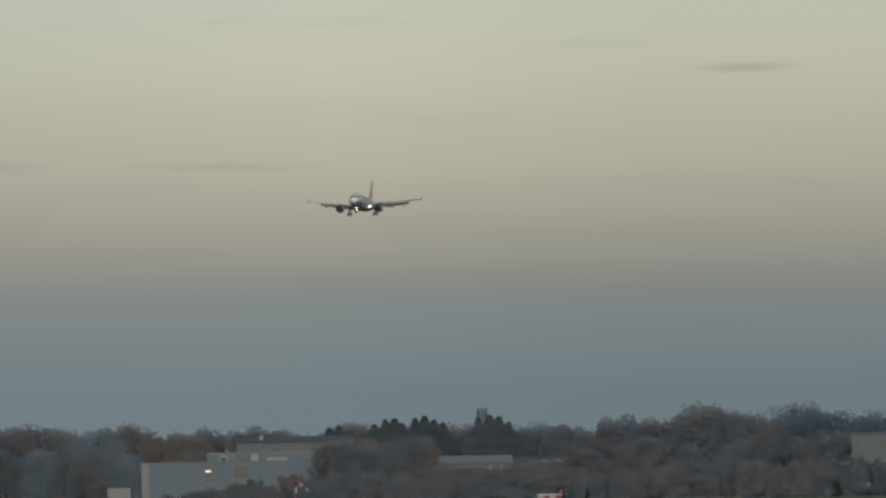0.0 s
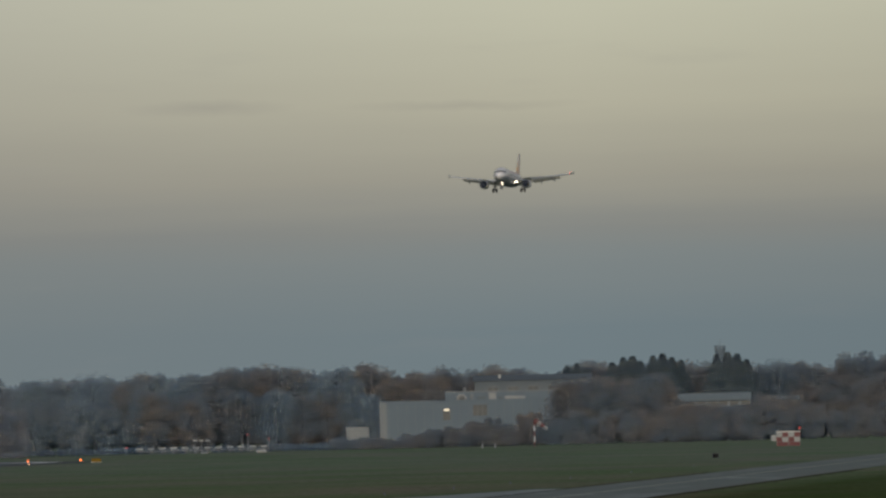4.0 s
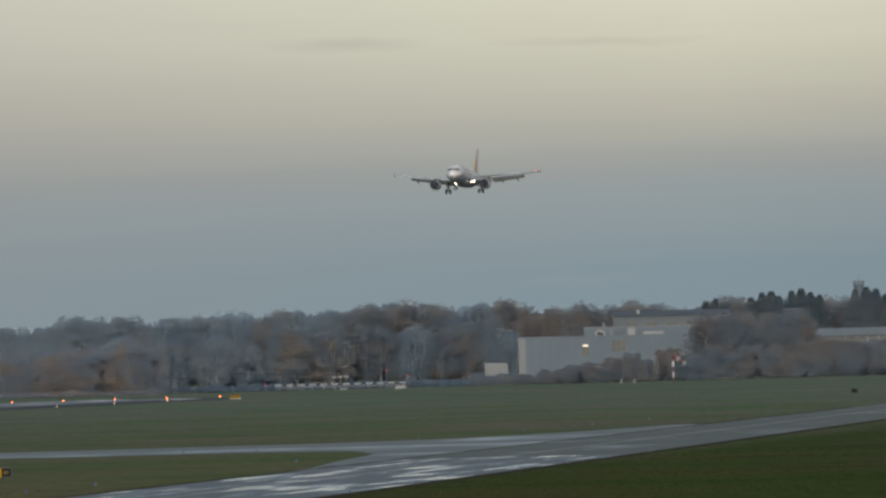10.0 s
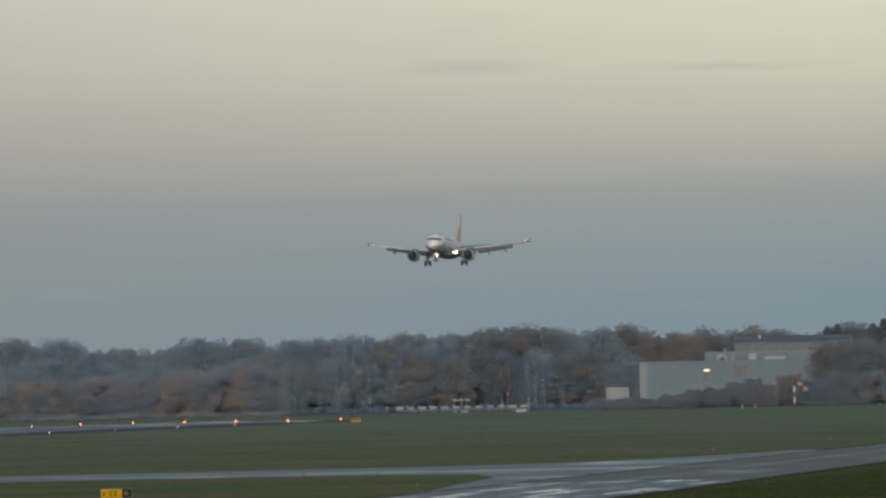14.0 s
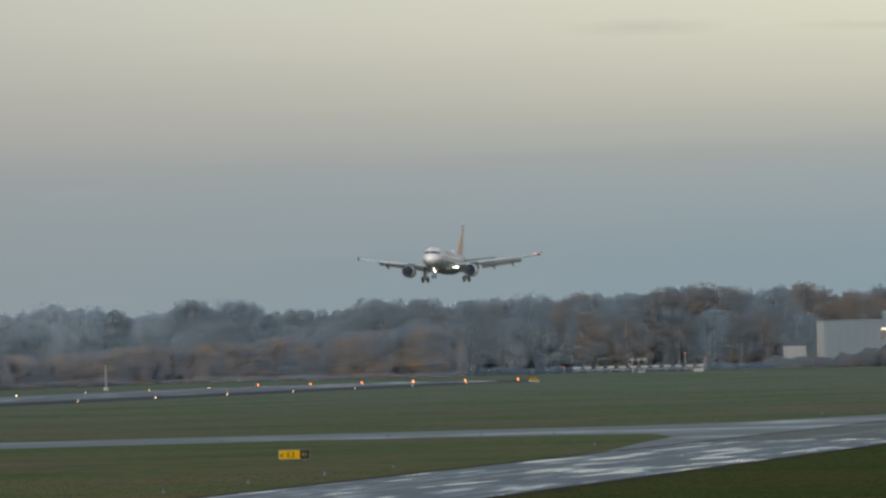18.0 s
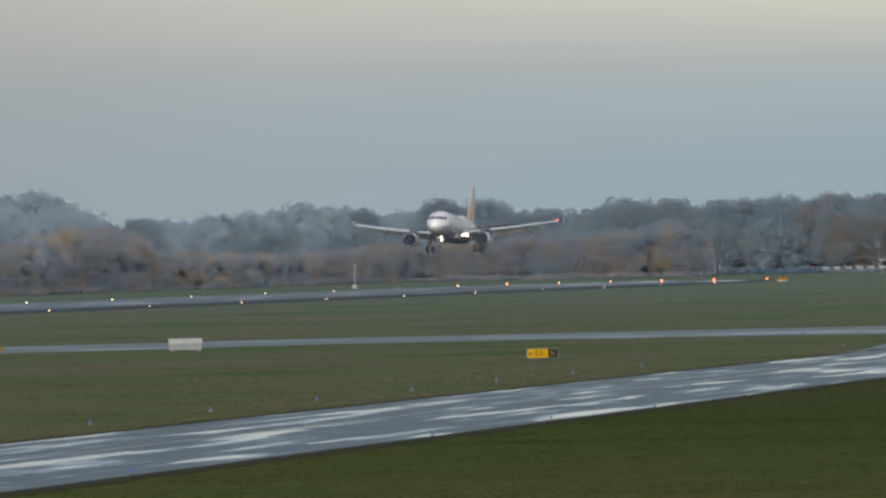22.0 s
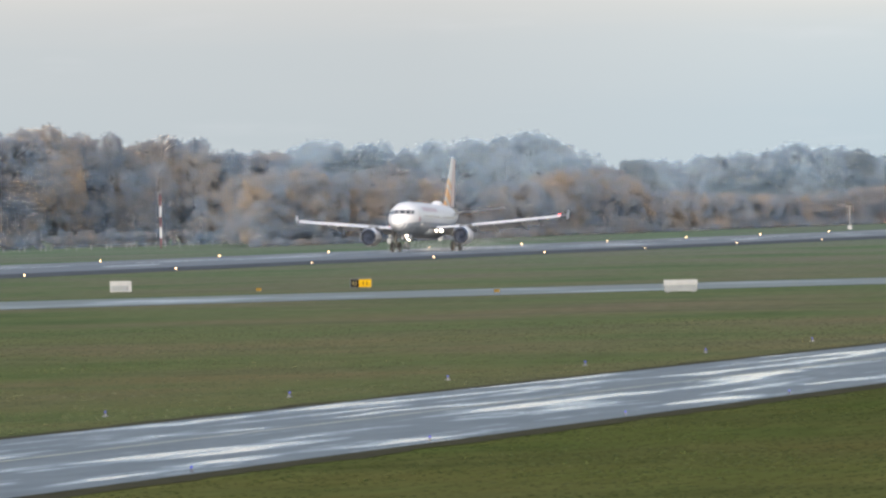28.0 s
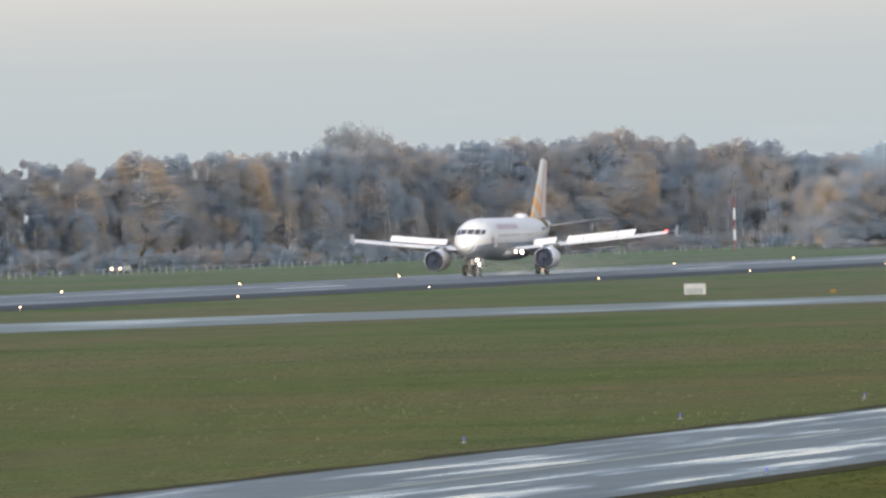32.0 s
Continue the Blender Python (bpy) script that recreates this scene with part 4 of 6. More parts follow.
def undergrowth(name, az0, az1, dist, depth, height, count, size, mat, label, seed, rough=0.14, width=0.24, dome=0.16, clump=1.5, face=0.7):
    """Dense young crowns, twigs and leaves that close the foot of a wood."""
    rnd = random.Random(seed)
    verts, faces = [], []
    per = 90
    for _ in range(count // per):
        a = rnd.uniform(az0, az1)
        d = dist(a) + rnd.uniform(0, depth)
        # a row of rounded crowns of uneven height
        g = a / width + 1.5 * noise.noise((a * 0.22 / width, seed, 0.0)) + 0.7 * noise.noise((a * 0.55 / width, seed, 7.0))
        k = math.floor(g)
        u = 2 * (g - k) - 1
        tall = 0.5 + 0.5 * noise.noise((k * 7.31, seed, 5.0))
        top = height(a) * (1 - rough * tall) * (1 - dome + dome * math.sqrt(1 - u * u)) * (1 + 0.03 * noise.noise((a * 60.0, seed, 2.0)))
        r = min(clump * rnd.uniform(0.6, 1.3), top * 0.45)
        c0 = at(a, d, r * 0.5 + (top - r * 1.5) * rnd.random() ** 0.85)
        for _ in range(per):
            out = Vector((rnd.gauss(0, 1), rnd.gauss(0, 1) - face, rnd.gauss(0, 1) + 0.25)).normalized()
            c = c0 + Vector((out.x, out.y, out.z * 1.1)) * r * (rnd.uniform(0.75, 1.05) + 0.3 * noise.noise(c0 + out * 1.7))
            if c.z > 0.05:
                leaf(verts, faces, rnd, c, size * rnd.uniform(0.6, 1.6), out)
    ob = new(name, mesh_from(name, verts, faces, mat))
    tagged(ob, label, "undergrowth", kind="stuff")


def wood_floor():
    def front(a):
        return min(457 / abs(math.sin(radians(a))), 1860)

    def mid(a):
        return min(385 / abs(math.sin(radians(a))), 2230)

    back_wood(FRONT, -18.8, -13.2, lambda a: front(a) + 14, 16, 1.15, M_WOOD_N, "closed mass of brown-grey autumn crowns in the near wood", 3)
    # far crowns in three strengths of haze tint
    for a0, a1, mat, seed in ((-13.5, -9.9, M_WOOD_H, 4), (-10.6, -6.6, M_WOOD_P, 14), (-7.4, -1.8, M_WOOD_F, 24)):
        back_wood(FAR, a0, a1, lambda a: 2500 if a > -9 else 2620, 24, 2.4, mat, "closed mass of far-wood crowns in haze-tinted colours", seed, wide=(6, 11), size=0.46)
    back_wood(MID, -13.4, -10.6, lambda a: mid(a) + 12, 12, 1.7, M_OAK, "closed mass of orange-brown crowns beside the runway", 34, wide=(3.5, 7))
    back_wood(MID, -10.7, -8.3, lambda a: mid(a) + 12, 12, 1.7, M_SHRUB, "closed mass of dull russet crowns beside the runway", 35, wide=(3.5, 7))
    back_wood(HALLS, -6.6, -1.9, lambda a: 2288, 14, 2.0, M_OAK_F, "brown trees and scrub before the halls, blued with haze", 36, 0.75, 1.15, (3, 7), 0.36)
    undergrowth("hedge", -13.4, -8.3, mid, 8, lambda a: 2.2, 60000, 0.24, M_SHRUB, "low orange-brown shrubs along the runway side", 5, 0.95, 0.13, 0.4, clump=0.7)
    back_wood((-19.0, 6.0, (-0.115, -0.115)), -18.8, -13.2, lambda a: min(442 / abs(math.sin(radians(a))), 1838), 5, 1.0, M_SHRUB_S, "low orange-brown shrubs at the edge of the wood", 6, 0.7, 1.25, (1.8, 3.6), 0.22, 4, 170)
    undergrowth("hedge", -8.4, -6.6, lambda a: 2290, 10, lambda a: 2.2, 20000, 0.2, M_WOOD_F, "low scrub behind the aerial row, greyed with haze", 8, 0.5, 0.14, clump=1.0)


def grass_tufts():
    """Uneven tufts that roughen the fields on both sides of the taxiway."""
    rnd = random.Random(21)
    fields = {-1: ([], [], M_TUFT, "uneven tufts of olive and brown autumn grass"), 1: ([], [], M_TUFT_N, "uneven tufts of dark green grass beside the taxiway")}
    for _ in range(110000):
        d = 185 + 480 * rnd.random() ** 1.2
        c = at(rnd.uniform(-18.2, -4.6), d)
        off = c.x - taxi_mid(c.y)
        if -8.2 < off < 9.0 or (c.y > 540 and c.x < -78):
            continue
        verts, faces, _mat, _label = fields[1 if off > 0 else -1]
        thick = noise.noise((c.x * 0.10, c.y * 0.03, 1.0)) + 0.6 * noise.noise((c.x * 0.5, c.y * 0.12, 4.0))
        if thick + rnd.uniform(-0.9, 1.1) < 0:
            continue
        h, w = rnd.uniform(0.010, 0.026) * (1 + thick * 0.5), rnd.uniform(0.03, 0.09)
        b = len(verts)
        t = rnd.uniform(0.02, 0.08)
        verts += [c + Vector((-w, 0, 0)), c + Vector((w, 0.02, 0)), c + Vector((w * 0.5, t, h)), c + Vector((-w * 0.6, t, h * 0.8))]
        faces.append((b, b + 1, b + 2, b + 3))
    for verts, faces, mat, label in fields.values():
        tagged(new("grass_tufts", mesh_from("grass_tufts", verts, faces, mat)), label, "grass", kind="stuff")


# ------------------------------------------------------------------ aircraft
NOSE_X, AXIS_Z = 16.1, 3.78
# distance behind the nose, half width, half height, lift of the section's centre
HULL = [(0.0, 0.02, 0.02, -0.62), (0.12, 0.33, 0.30, -0.60), (0.45, 0.68, 0.62, -0.55), (1.0, 1.05, 0.98, -0.46), (1.7, 1.36, 1.30, -0.34), (2.5, 1.60, 1.62, -0.20), (3.4, 1.80, 1.86, -0.09),
        (4.6, 1.93, 2.02, -0.02), (6.0, 1.975, 2.07, 0), (14, 1.975, 2.07, 0), (21.0, 1.975, 2.07, 0), (23.5, 1.90, 1.93, 0.12), (26, 1.68, 1.66, 0.36), (28.5, 1.32, 1.28, 0.68), (31, 0.86, 0.86, 0.98), (33.0, 0.42, 0.46, 1.20), (33.8, 0.16, 0.2, 1.28)]


def hull(s, ang, out=0.0):
    """A point of the skin: s metres behind the nose, ang degrees from the crown to the left."""
    k = max(0, min(len(HULL) - 2, next((i for i in range(len(HULL) - 1) if s <= HULL[i + 1][0]), len(HULL) - 2)))
    (s0, w0, h0, c0), (s1, w1, h1, c1) = HULL[k], HULL[k + 1]
    f = (s - s0) / (s1 - s0)
    f2 = f
    w, h, c = (p + (q - p) * f2 for p, q in ((w0, w1), (h0, h1), (c0, c1)))
    a = radians(ang)
    return Vector((NOSE_X - s, (w + out) * math.sin(a), AXIS_Z + c + (h + out) * math.cos(a)))


def skin_patch(s0, s1, a0, a1, out=0.012, ns=4, na=4):
    """A thin plate that follows the skin."""
    bm = bmesh.new()
    for o in (out, -0.03):
        for i in range(ns + 1):
            for j in range(na + 1):
                bm.verts.new(hull(s0 + (s1 - s0) * i / ns, a0 + (a1 - a0) * j / na, o))
    bm.verts.ensure_lookup_table()
    w = na + 1
    for i in range(ns):
        for j in range(na):
            bm.faces.new([bm.verts[k] for k in (i * w + j, i * w + j + 1, (i + 1) * w + j + 1, (i + 1) * w + j)])
    return bm


def section(s):
    k = next((i for i in range(len(HULL) - 1) if s <= HULL[i + 1][0]), len(HULL) - 2)
    f = (s - HULL[k][0]) / (HULL[k + 1][0] - HULL[k][0])
    return [p + (q - p) * f for p, q in zip(HULL[k][1:], HULL[k + 1][1:])]


def front_patch(y0, y1, zl0, zl1, zh0, zh1, n=4):
    """A pane on the nose, given by its outline as seen from ahead."""
    bm = bmesh.new()
    grid = []
    for i in range(n + 1):
        for j in range(n + 1):
            f, g = i / n, j / n
            y, z = y0 + (y1 - y0) * f, (zl0 + (zl1 - zl0) * f) * (1 - g) + (zh0 + (zh1 - zh0) * f) * g
            lo, hi = 0.3, 7.0
            for _ in range(30):
                mid = (lo + hi) / 2
                w, h, c = section(mid)
                if (y / w) ** 2 + ((z - c) / h) ** 2 > 1:
                    lo = mid
                else:
                    hi = mid
            grid.append(bm.verts.new((NOSE_X - hi + 0.02, y * 1.012, AXIS_Z + z + 0.012)))
    for i in range(n):
        for j in range(n):
            a = i * (n + 1) + j
            bm.faces.new((grid[a], grid[a + 1], grid[a + n + 2], grid[a + n + 1]))
    return bm


def foil(sections, n=10, close=True):
    """A wing-like body through sections (lead x, y, z, chord, thickness, twist degrees, upright)."""
    bm = bmesh.new()
    rings = []
    for x, y, z, chord, thick, twist, upright in sections:
        ring = []
        for k in range(2 * n):
            f = k / n if k <= n else (2 * n - k) / n
            f = f ** 1.6
            t = thick * 2.6 * (0.2969 * math.sqrt(f) - 0.126 * f - 0.3516 * f * f + 0.2843 * f ** 3 - 0.1015 * f ** 4) * (1 if k <= n else -0.75)
            dx, dz = -f * chord, t
            a = radians(twist)
            dx, dz = dx * math.cos(a) - dz * math.sin(a), dx * math.sin(a) + dz * math.cos(a)
            ring.append(bm.verts.new((x + dx, y + dz, z) if upright else (x + dx, y, z + dz)))
        rings.append(ring)
    for a, b in zip(rings, rings[1:]):
        for k in range(2 * n):
            bm.faces.new((a[k], a[(k + 1) % (2 * n)], b[(k + 1) % (2 * n)], b[k]))
    if close:
        bm.faces.new(rings[0]), bm.faces.new(rings[-1][::-1])
    return bm


def wing_at(y):
    """Leading edge x, trailing edge x and height of the wing at the distance y from the axis."""
    lead = 5.6 - (y - 1.8) * 0.535
    trail = -1.45 - max(0, y - 6.2) * 0.335 - max(0, y - 1.8) * 0.02
    return lead, trail, 2.75 + (y - 1.8) * 0.098 + max(0, y - 6) ** 2 * 0.0016


def plate(points, thick):
    """A flat panel from corner points, with a little thickness."""
    bm = bmesh.new()
    top = [bm.verts.new(p) for p in points]
    low = [bm.verts.new(Vector(p) - Vector((0, 0, thick))) for p in points]
    n = len(points)
    bm.faces.new(top), bm.faces.new(low[::-1])
    for i in range(n):
        bm.faces.new((top[i], low[i], low[(i + 1) % n], top[(i + 1) % n]))
    return bm


def fin_paint():
    """White tail with slanting orange, yellow and burgundy bands."""
    m = bpy.data.materials.new("tail_fin_paint")
    m.use_nodes = True
    t = m.node_tree
    b = t.nodes["Principled BSDF"]
    b.inputs["Roughness"].default_value = 0.3
    co, sep = t.nodes.new("ShaderNodeTexCoord"), t.nodes.new("ShaderNodeSeparateXYZ")
    t.links.new(co.outputs["Object"], sep.inputs["Vector"])
    lin = t.nodes.new("ShaderNodeMath")
    lin.operation = "MULTIPLY_ADD"
    lin.inputs[1].default_value = -0.5
    t.links.new(sep.outputs["X"], lin.inputs[0])
    t.links.new(sep.outputs["Z"], lin.inputs[2])
    rng, ramp = t.nodes.new("ShaderNodeMapRange"), t.nodes.new("ShaderNodeValToRGB")
    rng.inputs["From Min"].default_value, rng.inputs["From Max"].default_value = 10.0, 20.0
    t.links.new(lin.outputs[0], rng.inputs["Value"])
    t.links.new(rng.outputs["Result"], ramp.inputs["Fac"])
    ramp.color_ramp.interpolation = "CONSTANT"
    white, orange = (0.41, 0.41, 0.42), (0.52, 0.23, 0.04)
    bands = [(0.0, white), (0.08, orange), (0.20, white), (0.27, orange), (0.42, white), (0.48, (0.46, 0.25, 0.10)), (0.58, white)]
    els = ramp.color_ramp.elements
    while len(els) < len(bands):
        els.new(0.5)
    for e, (p, c) in zip(els, bands):
        e.position, e.color = p, (*c, 1)
    t.links.new(ramp.outputs["Color"], b.inputs["Base Color"])
    return m


def wheel(parent, centre, radius, width):
    """A tyre on a pale rim."""
    bm = bmesh.new()
    h = width / 2
    lathe(bm, [(-h * 0.8, radius * 0.55), (-h, radius * 0.75), (-h * 0.85, radius * 0.95), (0, radius), (h * 0.85, radius * 0.95), (h, radius * 0.75), (h * 0.8, radius * 0.55), (-h * 0.8, radius * 0.55)], centre, "y", 20)
    w = part("wheel", bm, M_TYRE, parent, smooth=True)
    bm = bmesh.new()
    lathe(bm, [(-h * 0.7, 0.001), (-h * 0.7, radius * 0.55), (h * 0.7, radius * 0.55), (h * 0.7, 0.001)], centre, "y", 16)
    part("rim", bm, M_GREY, w)
    return w


def airliner():
    ob = thing("airliner", Matrix(), "white twin-engine airliner with an orange-striped tail fin", "airplane")
    bm = bmesh.new()
    rings = []
    stations = sorted({s for s, *_ in HULL} | {i * 0.5 for i in range(1, 12)} | {7, 9, 11, 17, 19, 22, 24.7, 27, 29.7, 32})
    for s in stations:
        rings.append([bm.verts.new(hull(s, 360 * k / 36)) for k in range(36)])
    for a, b in zip(rings, rings[1:]):
        for k in range(36):
            bm.faces.new((a[k], a[(k + 1) % 36], b[(k + 1) % 36], b[k]))
    bm.faces.new(rings[0]), bm.faces.new(rings[-1][::-1])
    body = part("fuselage", bm, M_WHITE, ob, smooth=True)
    # lower hull in a darker slate tone
    part("belly", skin_patch(0.15, 27.5, 102, 258, 0.012, 54, 14), M_BELLY, body, "darker grey belly", smooth=True)
    bm = bmesh.new()
    lathe(bm, [(-5.6, 0.02), (-5.0, 0.75), (-2.5, 1.12), (1, 1.2), (4.6, 1.05), (6.4, 0.6), (7.0, 0.02)], (0, 0, 0), "x", 20)
    for v in bm.verts:
        v.co = Vector((v.co.x, v.co.y * 1.75, 2.35 + v.co.z * 0.72))
    part("wing_root_fairing", bm, M_BELLY, ob, smooth=True)
    # flight-deck windows
    for s in (-1, 1):
        for y0, y1, zl0, zl1, zh0, zh1 in ((0.05, 0.66, 0.50, 0.46, 0.98, 0.97), (0.73, 1.18, 0.45, 0.43, 0.97, 0.93), (1.24, 1.50, 0.43, 0.48, 0.92, 0.86)):
            part("cockpit_window", front_patch(s * y0, s * y1, zl0, zl1, zh0, zh1), M_GLASS_DARK, body, "dark flight-deck window")
        for s0 in (5.0, 26.4):
            part("cabin_door", skin_patch(s0, s0 + 0.85, s * 62, s * 113, 0.014, 2, 6), M_GREY, body, "pale grey outlined cabin door")
        part("emergency_exit", skin_patch(15.2, 15.75, s * 72, s * 96, 0.014, 2, 3), M_GREY, body)
        for i in range(31):
            q = 6.6 + i * 0.635
            if abs(q - 15.45) > 0.5:
                part("cabin_window", skin_patch(q, q + 0.23, s * 77, s * 86, 0.014, 1, 2), M_GLASS_DARK, body)
        # illegible title on the crown and the mark below the flight deck
        x = 7.0
        for k, wdt in enumerate((0.62, 0.5, 0.62, 0.8, 0.6, 0.55, 0.75, 0.35, 0.6, 0.65, 0.5)):
            part("title_bar", skin_patch(x, x + wdt, s * 47, s * 64, 0.014, 2, 3), M_BURGUNDY, body, "faded mauve title bar")
            x += wdt + 0.14
        part("nose_mark", skin_patch(3.9, 4.5, s * 84, s * 100, 0.014, 2, 3), M_BURGUNDY, body, "small burgundy mark")
        for k in range(4):
            part("registration_bar", skin_patch(24.4 + k * 0.42, 24.7 + k * 0.42, s * 66, s * 76, 0.014, 1, 2), M_DARK, body)
    part("tail_stripe", skin_patch(26.8, 29.6, -75, 75, 0.015, 6, 14), M_YELLOW, body, "yellow band round the tail")
    bm = bmesh.new()
    lathe(bm, [(-1.25, 0.01), (-1.0, 0.25), (-0.4, 0.42), (0.5, 0.42), (1.0, 0.25), (1.3, 0.01)], (0, 0, 0), "x", 14)
    for v in bm.verts:
        v.co = Vector((v.co.x - 6.6, v.co.y * 1.5, 5.83 + max(v.co.z, -0.1)))
    part("antenna_dome", bm, M_WHITE, ob, "white satellite antenna dome", smooth=True)
    part("blade_antenna", foil([(9.2, 0, 5.8, 0.35, 0.03, 0, True), (9.0, 0, 6.15, 0.2, 0.02, 0, True)], 4), M_WHITE, ob)
    bm = bmesh.new()
    bmesh.ops.create_icosphere(bm, subdivisions=1, radius=0.12)
    bmesh.ops.translate(bm, vec=(0.5, 0, 5.9), verts=bm.verts)
    part("beacon", bm, M_RED, ob, "unlit red beacon")
    # fin and rudder
    paint = fin_paint()
    part("tail_fin", foil([(-9.2, 0, 5.55, 5.4, 0.30, 0, True), (-10.6, 0, 6.1, 5.0, 0.30, 0, True), (-15.05, 0, 11.68, 1.75, 0.13, 0, True), (-15.4, 0, 11.76, 1.4, 0.05, 0, True)], 8), paint, ob, "white fin with orange and yellow slanting bands", smooth=True)
    part("rudder", foil([(-14.2, 0, 5.75, 2.1, 0.20, 0, True), (-16.75, 0, 11.6, 0.95, 0.08, 0, True)], 6), M_RUDDER, ob, "pale pinkish rudder", smooth=True)
    part("fin_stripe", foil([(-13.75, 0, 5.75, 0.62, 0.30, 0, True), (-16.50, 0, 11.6, 0.34, 0.125, 0, True)], 6), M_BURGUNDY, ob, "mauve stripe along the rudder hinge", smooth=True)
    wings = {}
    for s in (-1, 1):
        # tailplane
        part("tailplane", foil([(-12.7, s * 0.7, 4.85, 3.5, 0.26, 0, False), (-16.0, s * 6.2, 5.5, 1.35, 0.11, 0, False)][:: 1], 7), M_WHITE, ob, "white tailplane", smooth=True)
        # main wing
        secs = []
        for y in (1.4, 3.0, 4.6, 6.2, 8.5, 11, 14, 16.9):
            lead, trail, z = wing_at(y)
            secs.append((lead, s * y, z, lead - trail, (0.42, 0.38, 0.34, 0.27, 0.22, 0.18, 0.14, 0.10)[(1.4, 3.0, 4.6, 6.2, 8.5, 11, 14, 16.9).index(y)], 1.5 - y * 0.12, False))
        wing = part("wing", foil(secs, 10), M_GREY, ob, "pale grey swept wing", smooth=True)
        wings[s] = wing
        # slats ahead of and below the leading edge
        for y0, y1 in ((2.5, 5.0), (6.5, 9.0), (9.05, 11.5), (11.55, 14.0), (14.05, 16.4)):
            ss = []
            for y in (y0, y1):
                lead, trail, z = wing_at(y)
                ss.append((lead + 0.42, s * y, z - 0.20, 0.80, 0.075, -22, False))
            part("slat", foil(ss, 6), M_SLAT, wing, "extended pale grey slat", smooth=True)
        # flaps behind and below the trailing edge
        for y0, y1 in ((2.1, 5.9), (6.3, 13.2)):
            ss = []
            for y in (y0, (y0 + y1) / 2, y1):
                lead, trail, z = wing_at(y)
                ss.append((trail + 0.30, s * y, z - 0.16, 1.55 - 0.045 * y, 0.11, 31, False))
            part("flap", foil(ss, 6), M_GREY, wing, "extended grey flap", smooth=True)
        for y in (4.2, 8.3, 11.6):
            lead, trail, z = wing_at(y)
            bm = bmesh.new()
            lathe(bm, [(-3.4, 0.01), (-2.6, 0.16), (-1.2, 0.26), (0.4, 0.22), (1.2, 0.01)], (0, 0, 0), "x", 10)
            for v in bm.verts:
                v.co = Vector((trail + 1.0 + v.co.x, s * y + v.co.y * 0.8, z - 0.42 + v.co.z + min(0, v.co.x) * 0.22))
            part("flap_fairing", bm, M_GREY, wing, smooth=True)
        # wing-tip fence and lamps
        lead, trail, z = wing_at(16.9)
        part("wing_tip_fence", foil([(lead - 0.9, s * 16.95, z - 0.45, 0.75, 0.04, 0, True), (lead - 0.2, s * 17.0, z, 1.6, 0.07, 0, True), (lead - 1.0, s * 17.05, z + 0.55, 0.7, 0.04, 0, True)], 6), M_WHITE, wing, smooth=True)
        bm = bmesh.new()
        bmesh.ops.create_icosphere(bm, subdivisions=2, radius=0.14)
        bmesh.ops.translate(bm, vec=(lead - 0.05, s * 16.2, z - 0.02), verts=bm.verts)
        part("navigation_light", bm, G_NAVR if s > 0 else M_GLASS_DARK, wing, "glowing red navigation light" if s > 0 else "dark navigation light lens")
        # engine
        ex, ey, ez = 6.9, s * 5.75, 1.72
        bm = bmesh.new()
        lathe(bm, [(-0.9, 0.815), (-0.25, 0.84), (0.0, 0.93), (-0.08, 1.01), (-0.5, 1.08), (-1.4, 1.12), (-2.6, 1.08), (-3.5, 0.95), (-3.52, 0.89), (-2.8, 0.87)], (ex, ey, ez), "x", 32)
        eng = part("engine", bm, M_WHITE, ob, "white engine nacelle", smooth=True)
        bm = bmesh.new()
        lathe(bm, [(-0.26, 0.83), (0.0, 0.915), (0.035, 0.955), (-0.02, 1.005), (-0.2, 1.045), (-0.21, 1.015)], (ex, ey, ez), "x", 32)
        part("intake_lip", bm, M_METAL, eng, "polished intake lip", smooth=True)
        bm = bmesh.new()
        lathe(bm, [(-0.97, 0.795), (-0.3, 0.82)], (ex, ey, ez), "x", 32)
        part("intake_lining", bm, M_BLACK, eng, "dark intake lining", smooth=True)
        bm = bmesh.new()
        lathe(bm, [(-0.95, 0.81), (-0.95, 0.30), (-0.70, 0.22), (-0.40, 0.02)], (ex, ey, ez), "x", 24)
        part("fan_hub", bm, M_BLACK, eng, smooth=True)
        for k in range(18):
            a = 2 * math.pi * k / 18
            bm = bmesh.new()
            vs = []
            for r, tw in ((0.25, 0.06), (0.80, 0.12)):
                for d in (-1, 1):
                    vs.append(bm.verts.new((ex - 0.84 + d * 0.08, ey + r * math.cos(a) - d * tw * math.sin(a), ez + r * math.sin(a) + d * tw * math.cos(a))))
            bm.faces.new((vs[0], vs[1], vs[3], vs[2]))
            part("fan_blade", bm, M_BLACK, eng)
        bm = bmesh.new()
        lathe(bm, [(-3.0, 0.80), (-4.2, 0.66), (-4.8, 0.48), (-4.85, 0.30), (-5.6, 0.02)], (ex, ey, ez), "x", 24)
        part("exhaust_cone", bm, M_DARK, eng, "dark exhaust cone", smooth=True)
        bm = bmesh.new()
        box(bm, -0.6, ey - 0.20, 2.55, 5.6, ey + 0.20, 3.25, 0.12)
        for v in bm.verts:
            if v.co.x > 5 and v.co.z > 3:
                v.co.z -= 0.45
        part("pylon", bm, M_WHITE, ob, smooth=True)
        # main gear
        gear = part("main_gear_leg", tube(bmesh.new(), (0.0, s * 3.8, 0.55), (0.15, s * 3.75, 2.9), 0.15, 0.19, 12), M_GEAR, ob)
        part("side_brace", tube(bmesh.new(), (0.0, s * 3.75, 1.5), (0.2, s * 2.2, 2.5), 0.08, 0.08, 8), M_GEAR, gear)
